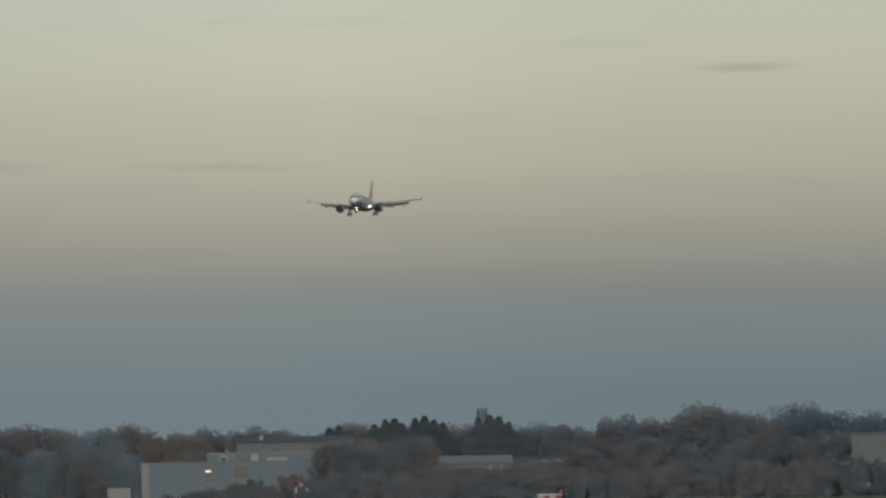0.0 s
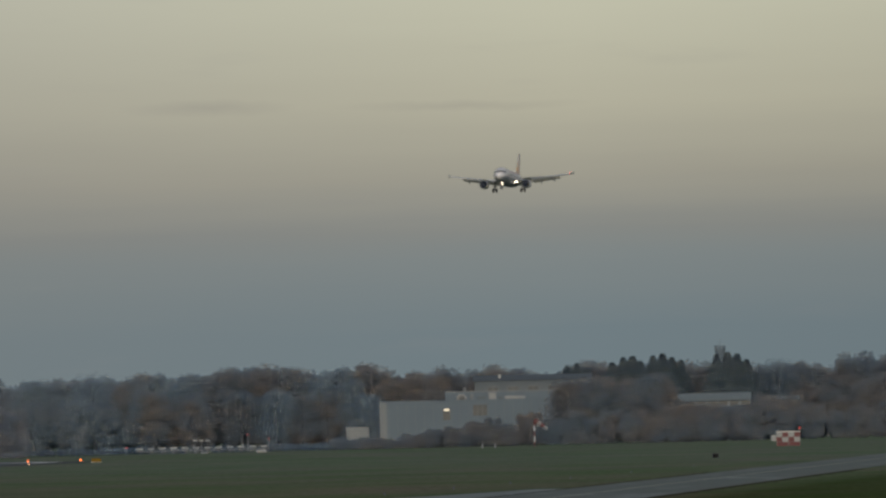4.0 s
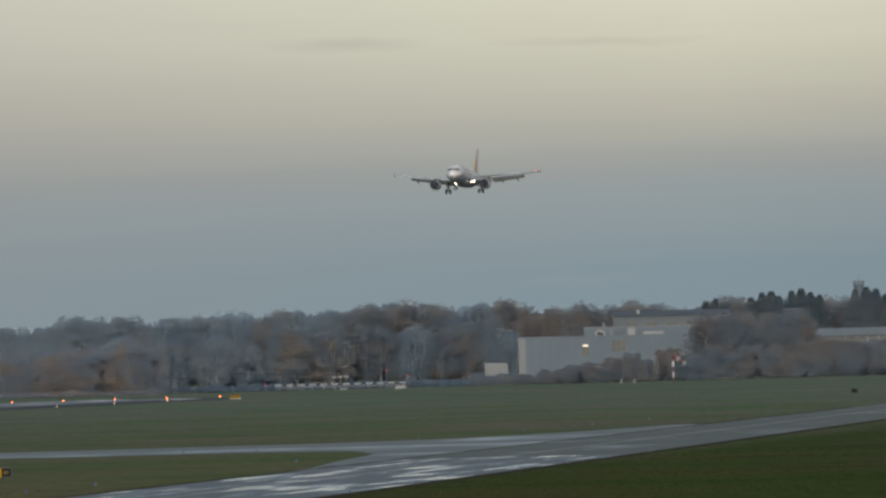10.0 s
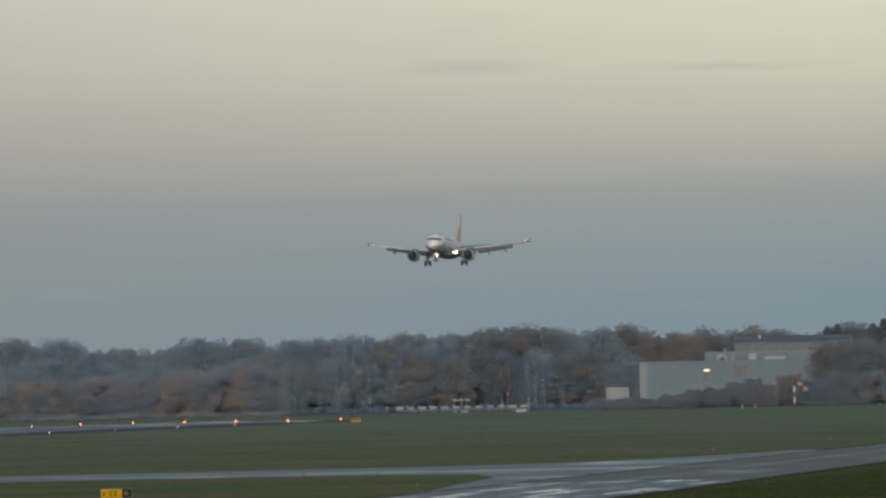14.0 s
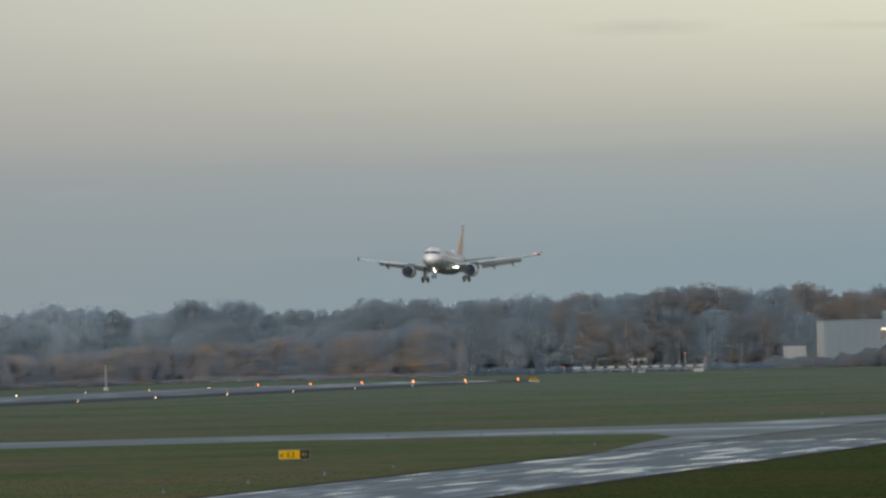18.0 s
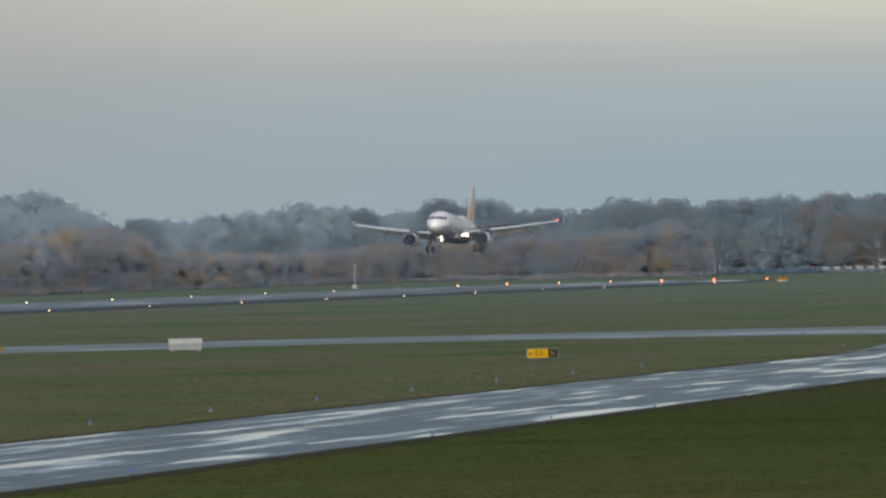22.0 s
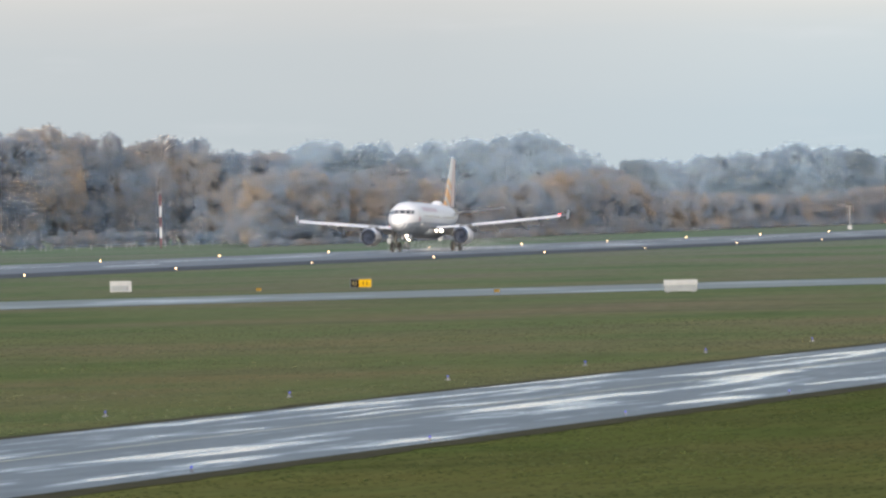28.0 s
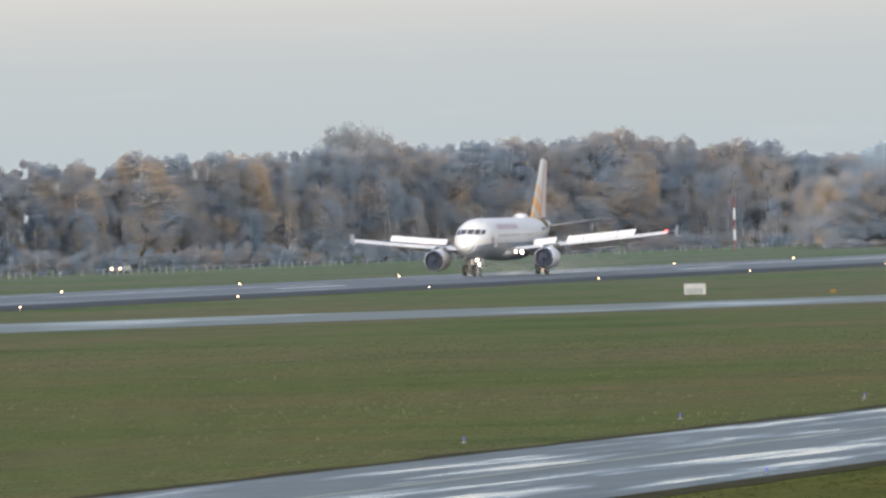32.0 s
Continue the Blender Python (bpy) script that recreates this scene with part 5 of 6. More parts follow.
        part("axle", tube(bmesh.new(), (0, s * 3.8 - 0.5, 0.58), (0, s * 3.8 + 0.5, 0.58), 0.09, 0.09, 10), M_METAL, gear)
        part("gear_door", boxed(-0.55, s * 4.08 - 0.03, 1.2, 0.55, s * 4.08 + 0.03, 2.7, 0.02), M_WHITE, gear)
        for d in (-0.46, 0.46):
            wheel(gear, (0, s * 3.8 + d, 0.58), 0.58, 0.42)
    # landing lamps below the left wing root
    for y, r in ((2.42, 0.09), (3.05, 0.15)):
        bm = bmesh.new()
        bmesh.ops.create_icosphere(bm, subdivisions=2, radius=r)
        bmesh.ops.translate(bm, vec=(5.0, y, 2.38), verts=bm.verts)
        part("landing_light", bm, G_LAND, wings[1], "glowing landing light", smooth=True)
    # nose gear
    leg = part("nose_gear_leg", tube(bmesh.new(), (11.04, 0, 0.4), (10.9, 0, 2.2), 0.10, 0.13, 12), M_GEAR, ob)
    part("axle", tube(bmesh.new(), (11.04, -0.32, 0.38), (11.04, 0.32, 0.38), 0.06, 0.06, 8), M_METAL, leg)
    part("drag_brace", tube(bmesh.new(), (11.0, 0, 1.1), (12.3, 0, 2.1), 0.06, 0.06, 8), M_GEAR, leg)
    for d in (-0.27, 0.27):
        wheel(leg, (11.04, d, 0.38), 0.38, 0.22)
    for d in (-0.48, 0.48):
        part("gear_door", boxed(10.2, d - 0.025, 1.25, 11.6, d + 0.025, 2.05, 0.02), M_WHITE, leg)
    for y, z, r in ((0.02, 1.78, 0.19), (0.30, 1.22, 0.08)):
        bm = bmesh.new()
        bmesh.ops.create_icosphere(bm, subdivisions=2, radius=r)
        bmesh.ops.scale(bm, vec=(0.5, 1, 1), verts=bm.verts)
        bmesh.ops.translate(bm, vec=(11.3, y, z), verts=bm.verts)
        part("taxi_light", bm, G_LAND, leg, "glowing nose-gear light", smooth=True)
    # spoilers, hinged on the wing's upper side: they rise on the ground roll
    flaps_up = []
    for s in (-1, 1):
        for y0, y1 in ((2.9, 5.2), (6.3, 7.9), (7.95, 9.5), (9.55, 11.1), (11.15, 12.8)):
            l0, t0, z0 = wing_at(y0)
            l1, t1, z1 = wing_at(y1)
            ymid = (y0 + y1) / 2
            lm, tm, zm = wing_at(ymid)
            hinge = Vector((tm + 1.25, s * ymid, zm + 0.17))
            pts = [Vector((t0 + 1.25, s * y0, z0 + 0.17)), Vector((t1 + 1.25, s * y1, z1 + 0.17)), Vector((t1 + 0.22, s * y1, z1 + 0.07)), Vector((t0 + 0.22, s * y0, z0 + 0.07))]
            sp = part("spoiler", plate([p - hinge for p in pts], 0.03), M_WHITE, wings[s], "white spoiler panel")
            sp.location = hinge
            flaps_up.append((sp, hinge, (pts[1] - pts[0]).normalized() * s))
    return ob, flaps_up, wings


# ------------------------------------------------------------------ signs and small airfield things
def facing(p):
    """Turn that shows a thing's front (its -y side) to the terrace."""
    return Matrix.Translation(p) @ Matrix.Rotation(math.atan2(p.x, -p.y) + math.pi, 4, "Z")


def text_part(name, words, size, mat, parent, x, z, y):
    cu = bpy.data.curves.new(name, "FONT")
    cu.body, cu.size, cu.extrude, cu.align_x, cu.align_y = words, size, 0.004, "CENTER", "CENTER"
    tmp = bpy.data.objects.new(name, cu)
    me = bpy.data.meshes.new_from_object(tmp)
    bpy.data.objects.remove(tmp)
    bpy.data.curves.remove(cu)
    me.materials.append(mat)
    ob = new(name, me)
    ob.parent = parent
    ob.matrix_basis = pose(x, y, z, 90, 0, 0)
    return ob


def guidance_sign(place, panels, height, label, yaw=0.0):
    """A lit box sign on short legs; panels: (width, material, words, ink)."""
    w = sum(p[0] for p in panels)
    ob = thing("guidance_sign", facing(place) @ Matrix.Rotation(radians(yaw), 4, "Z"), label, "sign")
    body = part("case", boxed(-w / 2 - 0.03, -0.10, 0.12, w / 2 + 0.03, 0.10, height, 0.015), M_FRAME, ob, "pale metal case")
    x = -w / 2
    for k, (pw, mat, words, ink) in enumerate(panels):
        part("panel", boxed(x, -0.112, 0.145, x + pw, -0.09, height - 0.025), mat, body)
        if words == "bars":
            for j in range(2):
                part("bar", boxed(x + pw * (0.30 + 0.30 * j), -0.122, 0.30, x + pw * (0.38 + 0.30 * j), -0.108, height - 0.18), ink, body)
        elif words:
            text_part("letters", words, (height - 0.12) * (0.85 if k == 0 else 0.52), ink, body, x + pw * (0.56 if k == 0 else 0.5), 0.14 + (height - 0.18) / 2, -0.114)
        if k == 0 and words == "E3":
            bm = bmesh.new()
            cx, cz, r = x + pw * 0.16, 0.16 + (height - 0.2) / 2, 0.09
            for a, b in (((cx + r, -0.116, cz + r), (cx - r, -0.116, cz - r)), ((cx - r, -0.116, cz - r), (cx + r * 0.6, -0.116, cz - r)), ((cx - r, -0.116, cz - r), (cx - r, -0.116, cz + r * 0.6))):
                tube(bm, a, b, 0.022, 0.022, 6)
            part("arrow", bm, ink, body)
        x += pw
    for s in (-1, 1):
        part("leg", tube(bmesh.new(), (s * w * 0.36, 0, 0), (s * w * 0.36, 0, 0.14), 0.03, 0.03, 8), M_DARK, ob)
    return ob


M_SIGN_INK = material("yellow_lettering", (0.21, 0.16, 0.04), (0.18, 0.14, 0.035), rough=0.7)
M_INK = material("black_lettering", (0.015, 0.014, 0.012), (0.01, 0.01, 0.01), rough=0.9, spec=0.0)


def field_things():
    guidance_sign(at(-9.19, 604), [(1.18, M_SIGN_Y, "E3", M_INK), (0.54, M_SIGN_K, "E1", M_SIGN_INK)], 0.66, "yellow and black taxiway sign standing on the grass")
    guidance_sign(at(-12.818, 790), [(0.62, M_SIGN_K, "bars", M_SIGN_INK), (0.92, M_SIGN_Y, "bars", M_INK)], 0.76, "black and yellow runway sign on the grass beside the link")
    guidance_sign(at(-4.577, 1425), [(0.80, M_SIGN_K, "", M_INK)], 0.74, "small dark square sign with a pale rim on the grass")
    # back of a long sign: white sheet cabinet with ribs
    ob = thing("sign_cabinet", facing(at(-11.104, 704)), "long white sheet-metal sign cabinet seen from its ribbed back", "cabinet")
    body = part("case", boxed(-1.08, -0.16, 0.08, 1.08, 0.16, 0.84, 0.02), M_FRAME, ob)
    part("hood", boxed(-1.12, -0.21, 0.50, 1.12, -0.158, 0.86, 0.015), M_PAINT_W, body, "smooth white upper panel")
    for k in range(6):
        x = -0.9 + k * 0.36
        part("rib", boxed(x - 0.03, -0.20, 0.10, x + 0.03, -0.158, 0.50), M_FRAME, body)
    for s in (-1, 1):
        part("foot", boxed(s * 0.85 - 0.06, -0.1, 0, s * 0.85 + 0.06, 0.1, 0.08), M_DARK, ob)
    ob = thing("sign_cabinet", facing(at(-14.106, 806)), "white sheet-metal cabinet with a recessed panel on the grass", "cabinet")
    body = part("case", boxed(-0.82, -0.16, 0.06, 0.82, 0.16, 0.88, 0.02), M_PAINT_W, ob)
    part("recessed_panel", boxed(-0.72, -0.172, 0.12, 0.60, -0.158, 0.52), M_FRAME, body)
    part("vent", boxed(0.42, -0.182, 0.18, 0.54, -0.170, 0.46), M_DARK, body, "dark vent slot")
    for s in (-1, 1):
        part("foot", boxed(s * 0.6 - 0.05, -0.1, 0, s * 0.6 + 0.05, 0.1, 0.06), M_DARK, ob)
    # yellow markers beside the link
    for a, d in ((-13.367, 783), (-12.09, 726)):
        ob = thing("marker_board", facing(at(a, d)), "low yellow edge marker on two stubs", "marker", "yellow edge markers")
        part("board", boxed(-0.20, -0.03, 0.10, 0.20, 0.03, 0.30, 0.01), M_YELLOW, ob)
        for s in (-1, 1):
            part("stub", tube(bmesh.new(), (s * 0.15, 0, 0), (s * 0.15, 0, 0.12), 0.02, 0.02, 6), M_DARK, ob)
    # yellow cabinet at the runway end
    ob = thing("equipment_cabinet", facing(at(-7.93, 1856)), "low yellow equipment cabinet beside the runway end", "cabinet")
    part("case", boxed(0.2, -0.3, 0.06, 1.9, 0.3, 0.72, 0.03), M_YELLOW, ob)
    part("plinth", boxed(0.1, -0.35, 0, 2.0, 0.35, 0.06), M_CONC, ob)


def striped_mast(name, place, height, radius, bands, label, category, lamp=None):
    ob = thing(name, Matrix.Translation(place), label, category)
    z, k = 0.0, 0
    for k in range(bands):
        z0, z1 = height * k / bands, height * (k + 1) / bands
        part("section", tube(bmesh.new(), (0, 0, z0), (0, 0, z1), radius, radius * 0.97, 10), M_RED if k % 2 == 0 else M_MAST_W, ob)
    if lamp:
        bm = bmesh.new()
        bmesh.ops.create_icosphere(bm, subdivisions=2, radius=0.12)
        bmesh.ops.translate(bm, vec=(0, 0, height + 0.18), verts=bm.verts)
        part("obstacle_light", bm, lamp, ob, "red obstacle light", smooth=True)
    return ob


def masts_and_huts():
    striped_mast("lattice_mast", at(-13.885, 1700), 8.4, 0.12, 5, "slim red and white banded mast with an unlit red lamp", "mast", M_RED)
    sock = striped_mast("windsock", at(-5.545, 2150), 5.4, 0.13, 5, "orange-red and white windsock drooping on a banded pole", "windsock")
    a = radians(-28)
    p = Vector((0.1, -0.1, 5.3))
    for k in range(4):
        q = p + Vector((math.cos(a), -0.1, math.sin(a))) * 0.75
        part("sock_band", tube(bmesh.new(), p, q, 0.62 - 0.09 * k, 0.53 - 0.09 * k, 14, False), M_RED if k % 2 == 0 else M_PAINT_W, sock, "red cloth band" if k % 2 == 0 else "white cloth band", smooth=True)
        p = q
        a -= radians(5)
    for az in (-5.825, -5.757):
        ob = thing("marker_post", Matrix.Translation(at(az, 2170)), "short white marker post in the grass", "post", "white marker posts")
        part("post", tube(bmesh.new(), (0, 0, 0), (0, 0, 0.95), 0.16, 0.14, 8), M_PAINT_W, ob)
    for az, d in ((-12.66, 1700), (-12.385, 1760)):
        ob = thing("obstacle_lamp_post", Matrix.Translation(at(az, d)), "white post on a pale box carrying a red lamp", "lamp post", "red lamp posts")
        part("box", boxed(-0.35, -0.3, 0, 0.35, 0.3, 0.8, 0.03), M_PAINT_W, ob)
        part("post", tube(bmesh.new(), (0, 0, 0.8), (0, 0, 2.6), 0.07, 0.06, 8), M_PAINT_W, ob)
        bm = bmesh.new()
        bmesh.ops.create_icosphere(bm, subdivisions=2, radius=0.12)
        bmesh.ops.translate(bm, vec=(0, 0, 2.7), verts=bm.verts)
        part("lamp", bm, G_RED, ob, "glowing red lamp", smooth=True)
    ob = thing("antenna_mast", Matrix.Translation(at(-10.19, 1900)), "thin white antenna mast with a cabinet at its foot", "mast")
    part("pole", tube(bmesh.new(), (0, 0, 0), (0, 0, 4.2), 0.09, 0.06, 8), M_PAINT_W, ob)
    part("cabinet", boxed(-0.4, -0.3, 0, 0.4, 0.3, 0.7, 0.03), M_PAINT_W, ob)
    for z in (2.6, 3.4, 4.1):
        part("crossbar", boxed(-0.45, -0.04, z - 0.04, 0.45, 0.04, z + 0.04), M_PAINT_W, ob)
    # checkered equipment hut
    ob = thing("equipment_hut", facing(at(-4.185, 1880)), "red and white checkered equipment hut on the grass", "hut")
    body = part("wall", boxed(-2.1, 0, 0.0, 2.1, 2.4, 2.45), M_FRAME, ob)
    for r in range(2):
        for c in range(4):
            part("check_panel", boxed(-2.1 + c * 1.05 + 0.01, -0.03, 0.72 + r * 0.85 + 0.01, -2.1 + (c + 1) * 1.05 - 0.01, -0.004, 0.72 + (r + 1) * 0.85 - 0.01), M_RED if (r + c) % 2 == 0 else M_PAINT_W, body)
    for c in range(2):
        part("base_panel", boxed(-2.1 + c * 2.1 + 0.06, -0.03, 0.02, -2.1 + (c + 1) * 2.1 - 0.06, -0.004, 0.68), M_RED, body)
    part("roof", boxed(-2.2, -0.1, 2.45, 2.2, 2.5, 2.55), M_CONC, ob)
    part("annex", boxed(-3.0, 0.2, 0.9, -2.15, 1.0, 1.9, 0.03), M_PAINT_W, ob, "small white side box")
    part("lamp_pole", tube(bmesh.new(), (2.0, 0.2, 2.55), (2.0, 0.2, 3.0), 0.05, 0.05, 6), M_DARK, ob)
    bm = bmesh.new()
    bmesh.ops.create_icosphere(bm, subdivisions=1, radius=0.16)
    bmesh.ops.translate(bm, vec=(2.0, 0.2, 3.1), verts=bm.verts)
    part("lamp", bm, G_RED, ob, "red lamp")
    # localizer aerial row behind the runway end
    ob = thing("aerial_array", facing(at(-7.33, 2220)), "long row of white aerial elements on a low frame", "aerial array")
    part("beam", boxed(-13.6, 0.1, 0.75, 13.6, 0.22, 0.87), M_DARK, ob)
    for k in range(12):
        x = -12.9 + k * 2.345
        el = part("element", boxed(x - 0.68, -0.35, 1.15, x + 0.68, 0.35, 1.50, 0.04), M_PAINT_W, ob, "white aerial element")
        part("stand", tube(bmesh.new(), (x, 0.1, 0), (x, 0.1, 1.15), 0.05, 0.05, 6), M_DARK, el)
    for k in range(3):
        x = -1.35 + k * 1.28
        el = part("element", boxed(x - 0.45, -0.3, 2.65, x + 0.45, 0.3, 2.98, 0.04), M_PAINT_W, ob, "white upper aerial element")
        part("stand", tube(bmesh.new(), (x, 0.1, 0), (x, 0.1, 2.65), 0.05, 0.05, 6), M_DARK, el)
    part("cabinet", boxed(11.3, -1.4, 0.05, 13.4, -0.7, 0.62, 0.03), M_PAINT_W, ob, "white cabinet at the row's end")
    part("foot_box", boxed(-0.2, -1.2, 0.05, 1.1, -0.7, 0.45, 0.03), M_FRAME, ob)
    for x, z in ((-15.6, 1.6), (9.6, 3.9), (13.9, 2.8)):
        post = part("lamp_post", tube(bmesh.new(), (x, 0, 0), (x, 0, z), 0.05, 0.05, 6), M_DARK, ob)
        bm = bmesh.new()
        bmesh.ops.create_icosphere(bm, subdivisions=1, radius=0.12)
        bmesh.ops.translate(bm, vec=(x, 0, z), verts=bm.verts)
        part("lamp", bm, G_RED, post, "red obstacle lamp")


def fence():
    ob = thing("perimeter_fence", Matrix(), "low airfield fence of white posts and wire before the wood", "fence")
    post = boxed(-0.05, -0.05, 0, 0.05, 0.05, 0.78)
    me = bpy.data.meshes.new("post")
    post.to_mesh(me)
    post.free()
    me.materials.append(M_POST)
    rnd = random.Random(9)
    pts = []
    y = 1290.0
    while y < 1830:
        x = -424 + 0.02 * (y - 1290)
        o = new("post", me)
        o.parent = ob
        o.matrix_basis = Matrix.Translation((x, y, 0)) @ Matrix.Rotation(rnd.uniform(-0.05, 0.05), 4, "X") @ Matrix.Diagonal((1, 1, rnd.uniform(0.9, 1.25), 1))
        pts.append((x, y))
        y += rnd.choice((3.0, 3.0, 6.0, 9.0))
    for z in (0.4, 0.75):
        bm = bmesh.new()
        for (x0, y0), (x1, y1) in zip(pts, pts[1:]):
            tube(bm, (x0, y0, z), (x1, y1, z), 0.012, 0.012, 4, False)
        part("wire", bm, M_METAL, ob)


# ------------------------------------------------------------------ buildings beyond the field
def front_at(az0, az1, dist):
    p, q = at(az0, dist), at(az1, dist)
    return Matrix.Translation(p) @ Matrix.Rotation(math.atan2(q.y - p.y, q.x - p.x), 4, "Z"), (q - p).length


def height_at(el, dist):
    return 6.23 + dist * math.tan(radians(el))


def window(parent, x0, z0, x1, z1, y=0.0, glass=None, cols=1):
    w = part("window", boxed(x0, y - 0.05, z0, x1, y + 0.02, z1), M_CLAD_D, parent, "dark window frame")
    for c in range(cols):
        a, b = x0 + (x1 - x0) * c / cols, x0 + (x1 - x0) * (c + 1) / cols
        part("pane", boxed(a + 0.07, y - 0.075, z0 + 0.07, b - 0.07, y - 0.055, z1 - 0.07), glass or M_WINDOW, w)


def buildings():
    d = 2400
    m, w = front_at(-6.372, -5.32, d)
    ob = thing("office_building", m, "long pale grey flat-roofed hall with few windows", "building")
    z = height_at(0.091, d)
    wall = part("wall", boxed(0, 0, 0, w, 14, z), M_CLAD, ob)
    part("parapet", boxed(-0.1, -0.12, z, w + 0.1, 0.4, z + 0.28), M_CLAD, ob)
    for k in range(1, 22):
        part("cladding_joint", boxed(k * w / 22 - 0.03, -0.03, 1.0, k * w / 22 + 0.03, -0.004, z - 0.1), M_FRAME, wall)
    part("corner_panel", boxed(0, -0.06, 0, 1.6, -0.004, z - 0.05), M_FRAME, wall, "paler corner panel")
    def px(x):      # metres along the front for a bearing
        return math.tan(radians(x + 6.372)) * d
    window(wall, px(-6.033), height_at(-0.010, d), px(-5.993), height_at(0.052, d), 0, None, 1)
    part("pale_blind", boxed(px(-6.028), -0.10, height_at(0.040, d), px(-5.998), -0.078, height_at(0.050, d)), M_BLIND_GLOW, wall, "pale window strip with a faint added glow")
    window(wall, px(-6.033), height_at(-0.072, d), px(-5.990), height_at(-0.044, d), 0, None, 2)
    window(wall, px(-5.872), height_at(0.010, d), px(-5.795), height_at(0.070, d), 0, None, 3)
    part("door_canopy", boxed(px(-5.98), -0.9, height_at(-0.085, d), px(-5.90), 0, height_at(-0.078, d)), M_PAINT_W, wall)
    for x0, x1, z0, z1, mat, lab in ((-5.96, -5.905, 0.098, 0.118, M_PAINT_W, "white roof duct"), (-5.95, -5.915, 0.118, 0.128, M_PAINT_W, "white roof duct"), (-5.885, -5.868, 0.095, 0.128, M_FRAME, "pale roof cabinet"),
                                      (-5.845, -5.80, 0.098, 0.118, M_CLAD_D, "dark roof unit"), (-5.785, -5.745, 0.095, 0.132, M_PAINT_W, "white roof cabinet"), (-5.735, -5.71, 0.10, 0.112, M_CLAD_D, "dark roof unit"), (-5.70, -5.59, 0.104, 0.113, M_PAINT_W, "long white roof duct")):
        part("roof_unit", boxed(px(x0), 3, height_at(0.09, d) - 0.2, px(x1), 5.5, height_at(z1, d), 0.08), mat, ob, lab)
    d = 2416
    m, w = front_at(-6.019, -5.322, d)
    ob = thing("office_building", m, "taller pale grey storey block set back on the hall", "building")
    z = height_at(0.137, d)
    wall = part("wall", boxed(0, 0, 0, w, 14, z), M_CLAD, ob)
    part("parapet", boxed(-0.1, -0.12, z, w + 0.1, 0.4, z + 0.25), M_FRAME, ob)
    part("chimney", tube(bmesh.new(), (4.4, 5, z), (4.4, 5, z + 1.2), 0.35, 0.3, 10), M_DARK, ob)
    window(wall, w - 2.6, z - 1.9, w - 1.4, z - 1.2)
    d = 2442
    m, w = front_at(-5.86, -5.237, d)
    ob = thing("warehouse", m, "dark blue-grey warehouse with a low pitched roof", "building")
    z = height_at(0.195, d)
    wall = part("wall", boxed(0, 0, 0, w, 16, z), M_CLAD_D, ob)
    bm = bmesh.new()
    vs = [bm.verts.new(p) for p in ((-0.4, -0.4, z), (w + 0.4, -0.4, z), (w + 0.4, 8, z + 1.3), (-0.4, 8, z + 1.3), (-0.4, 16.4, z), (w + 0.4, 16.4, z))]
    bm.faces.new((vs[0], vs[1], vs[2], vs[3])), bm.faces.new((vs[3], vs[2], vs[5], vs[4])), bm.faces.new((vs[0], vs[3], vs[4])), bm.faces.new((vs[1], vs[5], vs[2]))
    part("roof", bm, M_CLAD_D, ob)
    for k in range(5):
        window(wall, 3 + k * 4.6, z - 3.2, 5.4 + k * 4.6, z - 1.4, 0, None, 2)
    part("roof_vent", boxed(5.4, 3, z + 0.5, 6.0, 3.6, z + 1.5), M_PAINT_W, ob)
    # pale ribbed container
    d = 2300
    m, w = front_at(-6.554, -6.433, d)
    ob = thing("container", m, "pale ribbed steel container beside the hall", "container")
    z = height_at(-0.036, d)
    wall = part("wall", boxed(0, 0, 0.1, w, 2.4, z), M_FRAME, ob)
    for k in range(9):
        part("rib", boxed(0.2 + k * (w - 0.4) / 8 - 0.05, -0.06, 0.2, 0.2 + k * (w - 0.4) / 8 + 0.05, -0.004, z - 0.15), M_PAINT_W, wall)
    # low white-fronted building among the trees
    d = 2392
    m, w = front_at(-4.86, -4.387, d)
    ob = thing("low_building", m, "long low building with a white fascia above dark windows", "building")
    z = height_at(0.100, d)
    wall = part("wall", boxed(0, 0, 0, w, 10, z), M_CLAD, ob)
    part("fascia", boxed(-0.3, -0.5, height_at(0.063, d), w + 0.3, 0, z + 0.15), M_CLAD, ob, "broad white fascia")
    part("blue_panel", boxed(1.2, -0.56, height_at(0.068, d), 3.4, -0.51, height_at(0.088, d)), material("blue_panel_paint", (0.10, 0.14, 0.32), rough=0.5), ob, "small blue panel")
    for k in range(8):
        window(wall, 0.4 + k * w / 8, height_at(0.025, d), 0.1 + (k + 1) * w / 8, height_at(0.060, d), 0, None, 1)
    part("sill_band", boxed(0, -0.2, height_at(-0.012, d), w * 0.55, 0, height_at(0.012, d)), M_FRAME, ob, "white lower band")
    d = 2395
    m, w = front_at(-4.26, -4.12, d)
    ob = thing("low_building", m, "small pale building half hidden by trees", "building")
    wall = part("wall", boxed(0, 0, 0, w, 8, height_at(0.075, d)), M_CLAD, ob)
    window(wall, 1, height_at(0.03, d), w - 1, height_at(0.06, d), 0, None, 4)
    d = 2380
    m, w = front_at(-2.56, -2.15, d)
    ob = thing("low_building", m, "grey two-storey building among autumn trees", "building")
    z = height_at(0.180, d)
    wall = part("wall", boxed(0, 0, 0, w, 8, z), M_CLAD_D, ob)
    part("roof", boxed(-0.3, -0.3, z, w + 0.3, 8.3, z + 0.3), M_CLAD_D, ob)
    for k in range(6):
        window(wall, 0.8 + k * 2.6, z - 2.6, 2.6 + k * 2.6, z - 1.1, 0, None, 2)
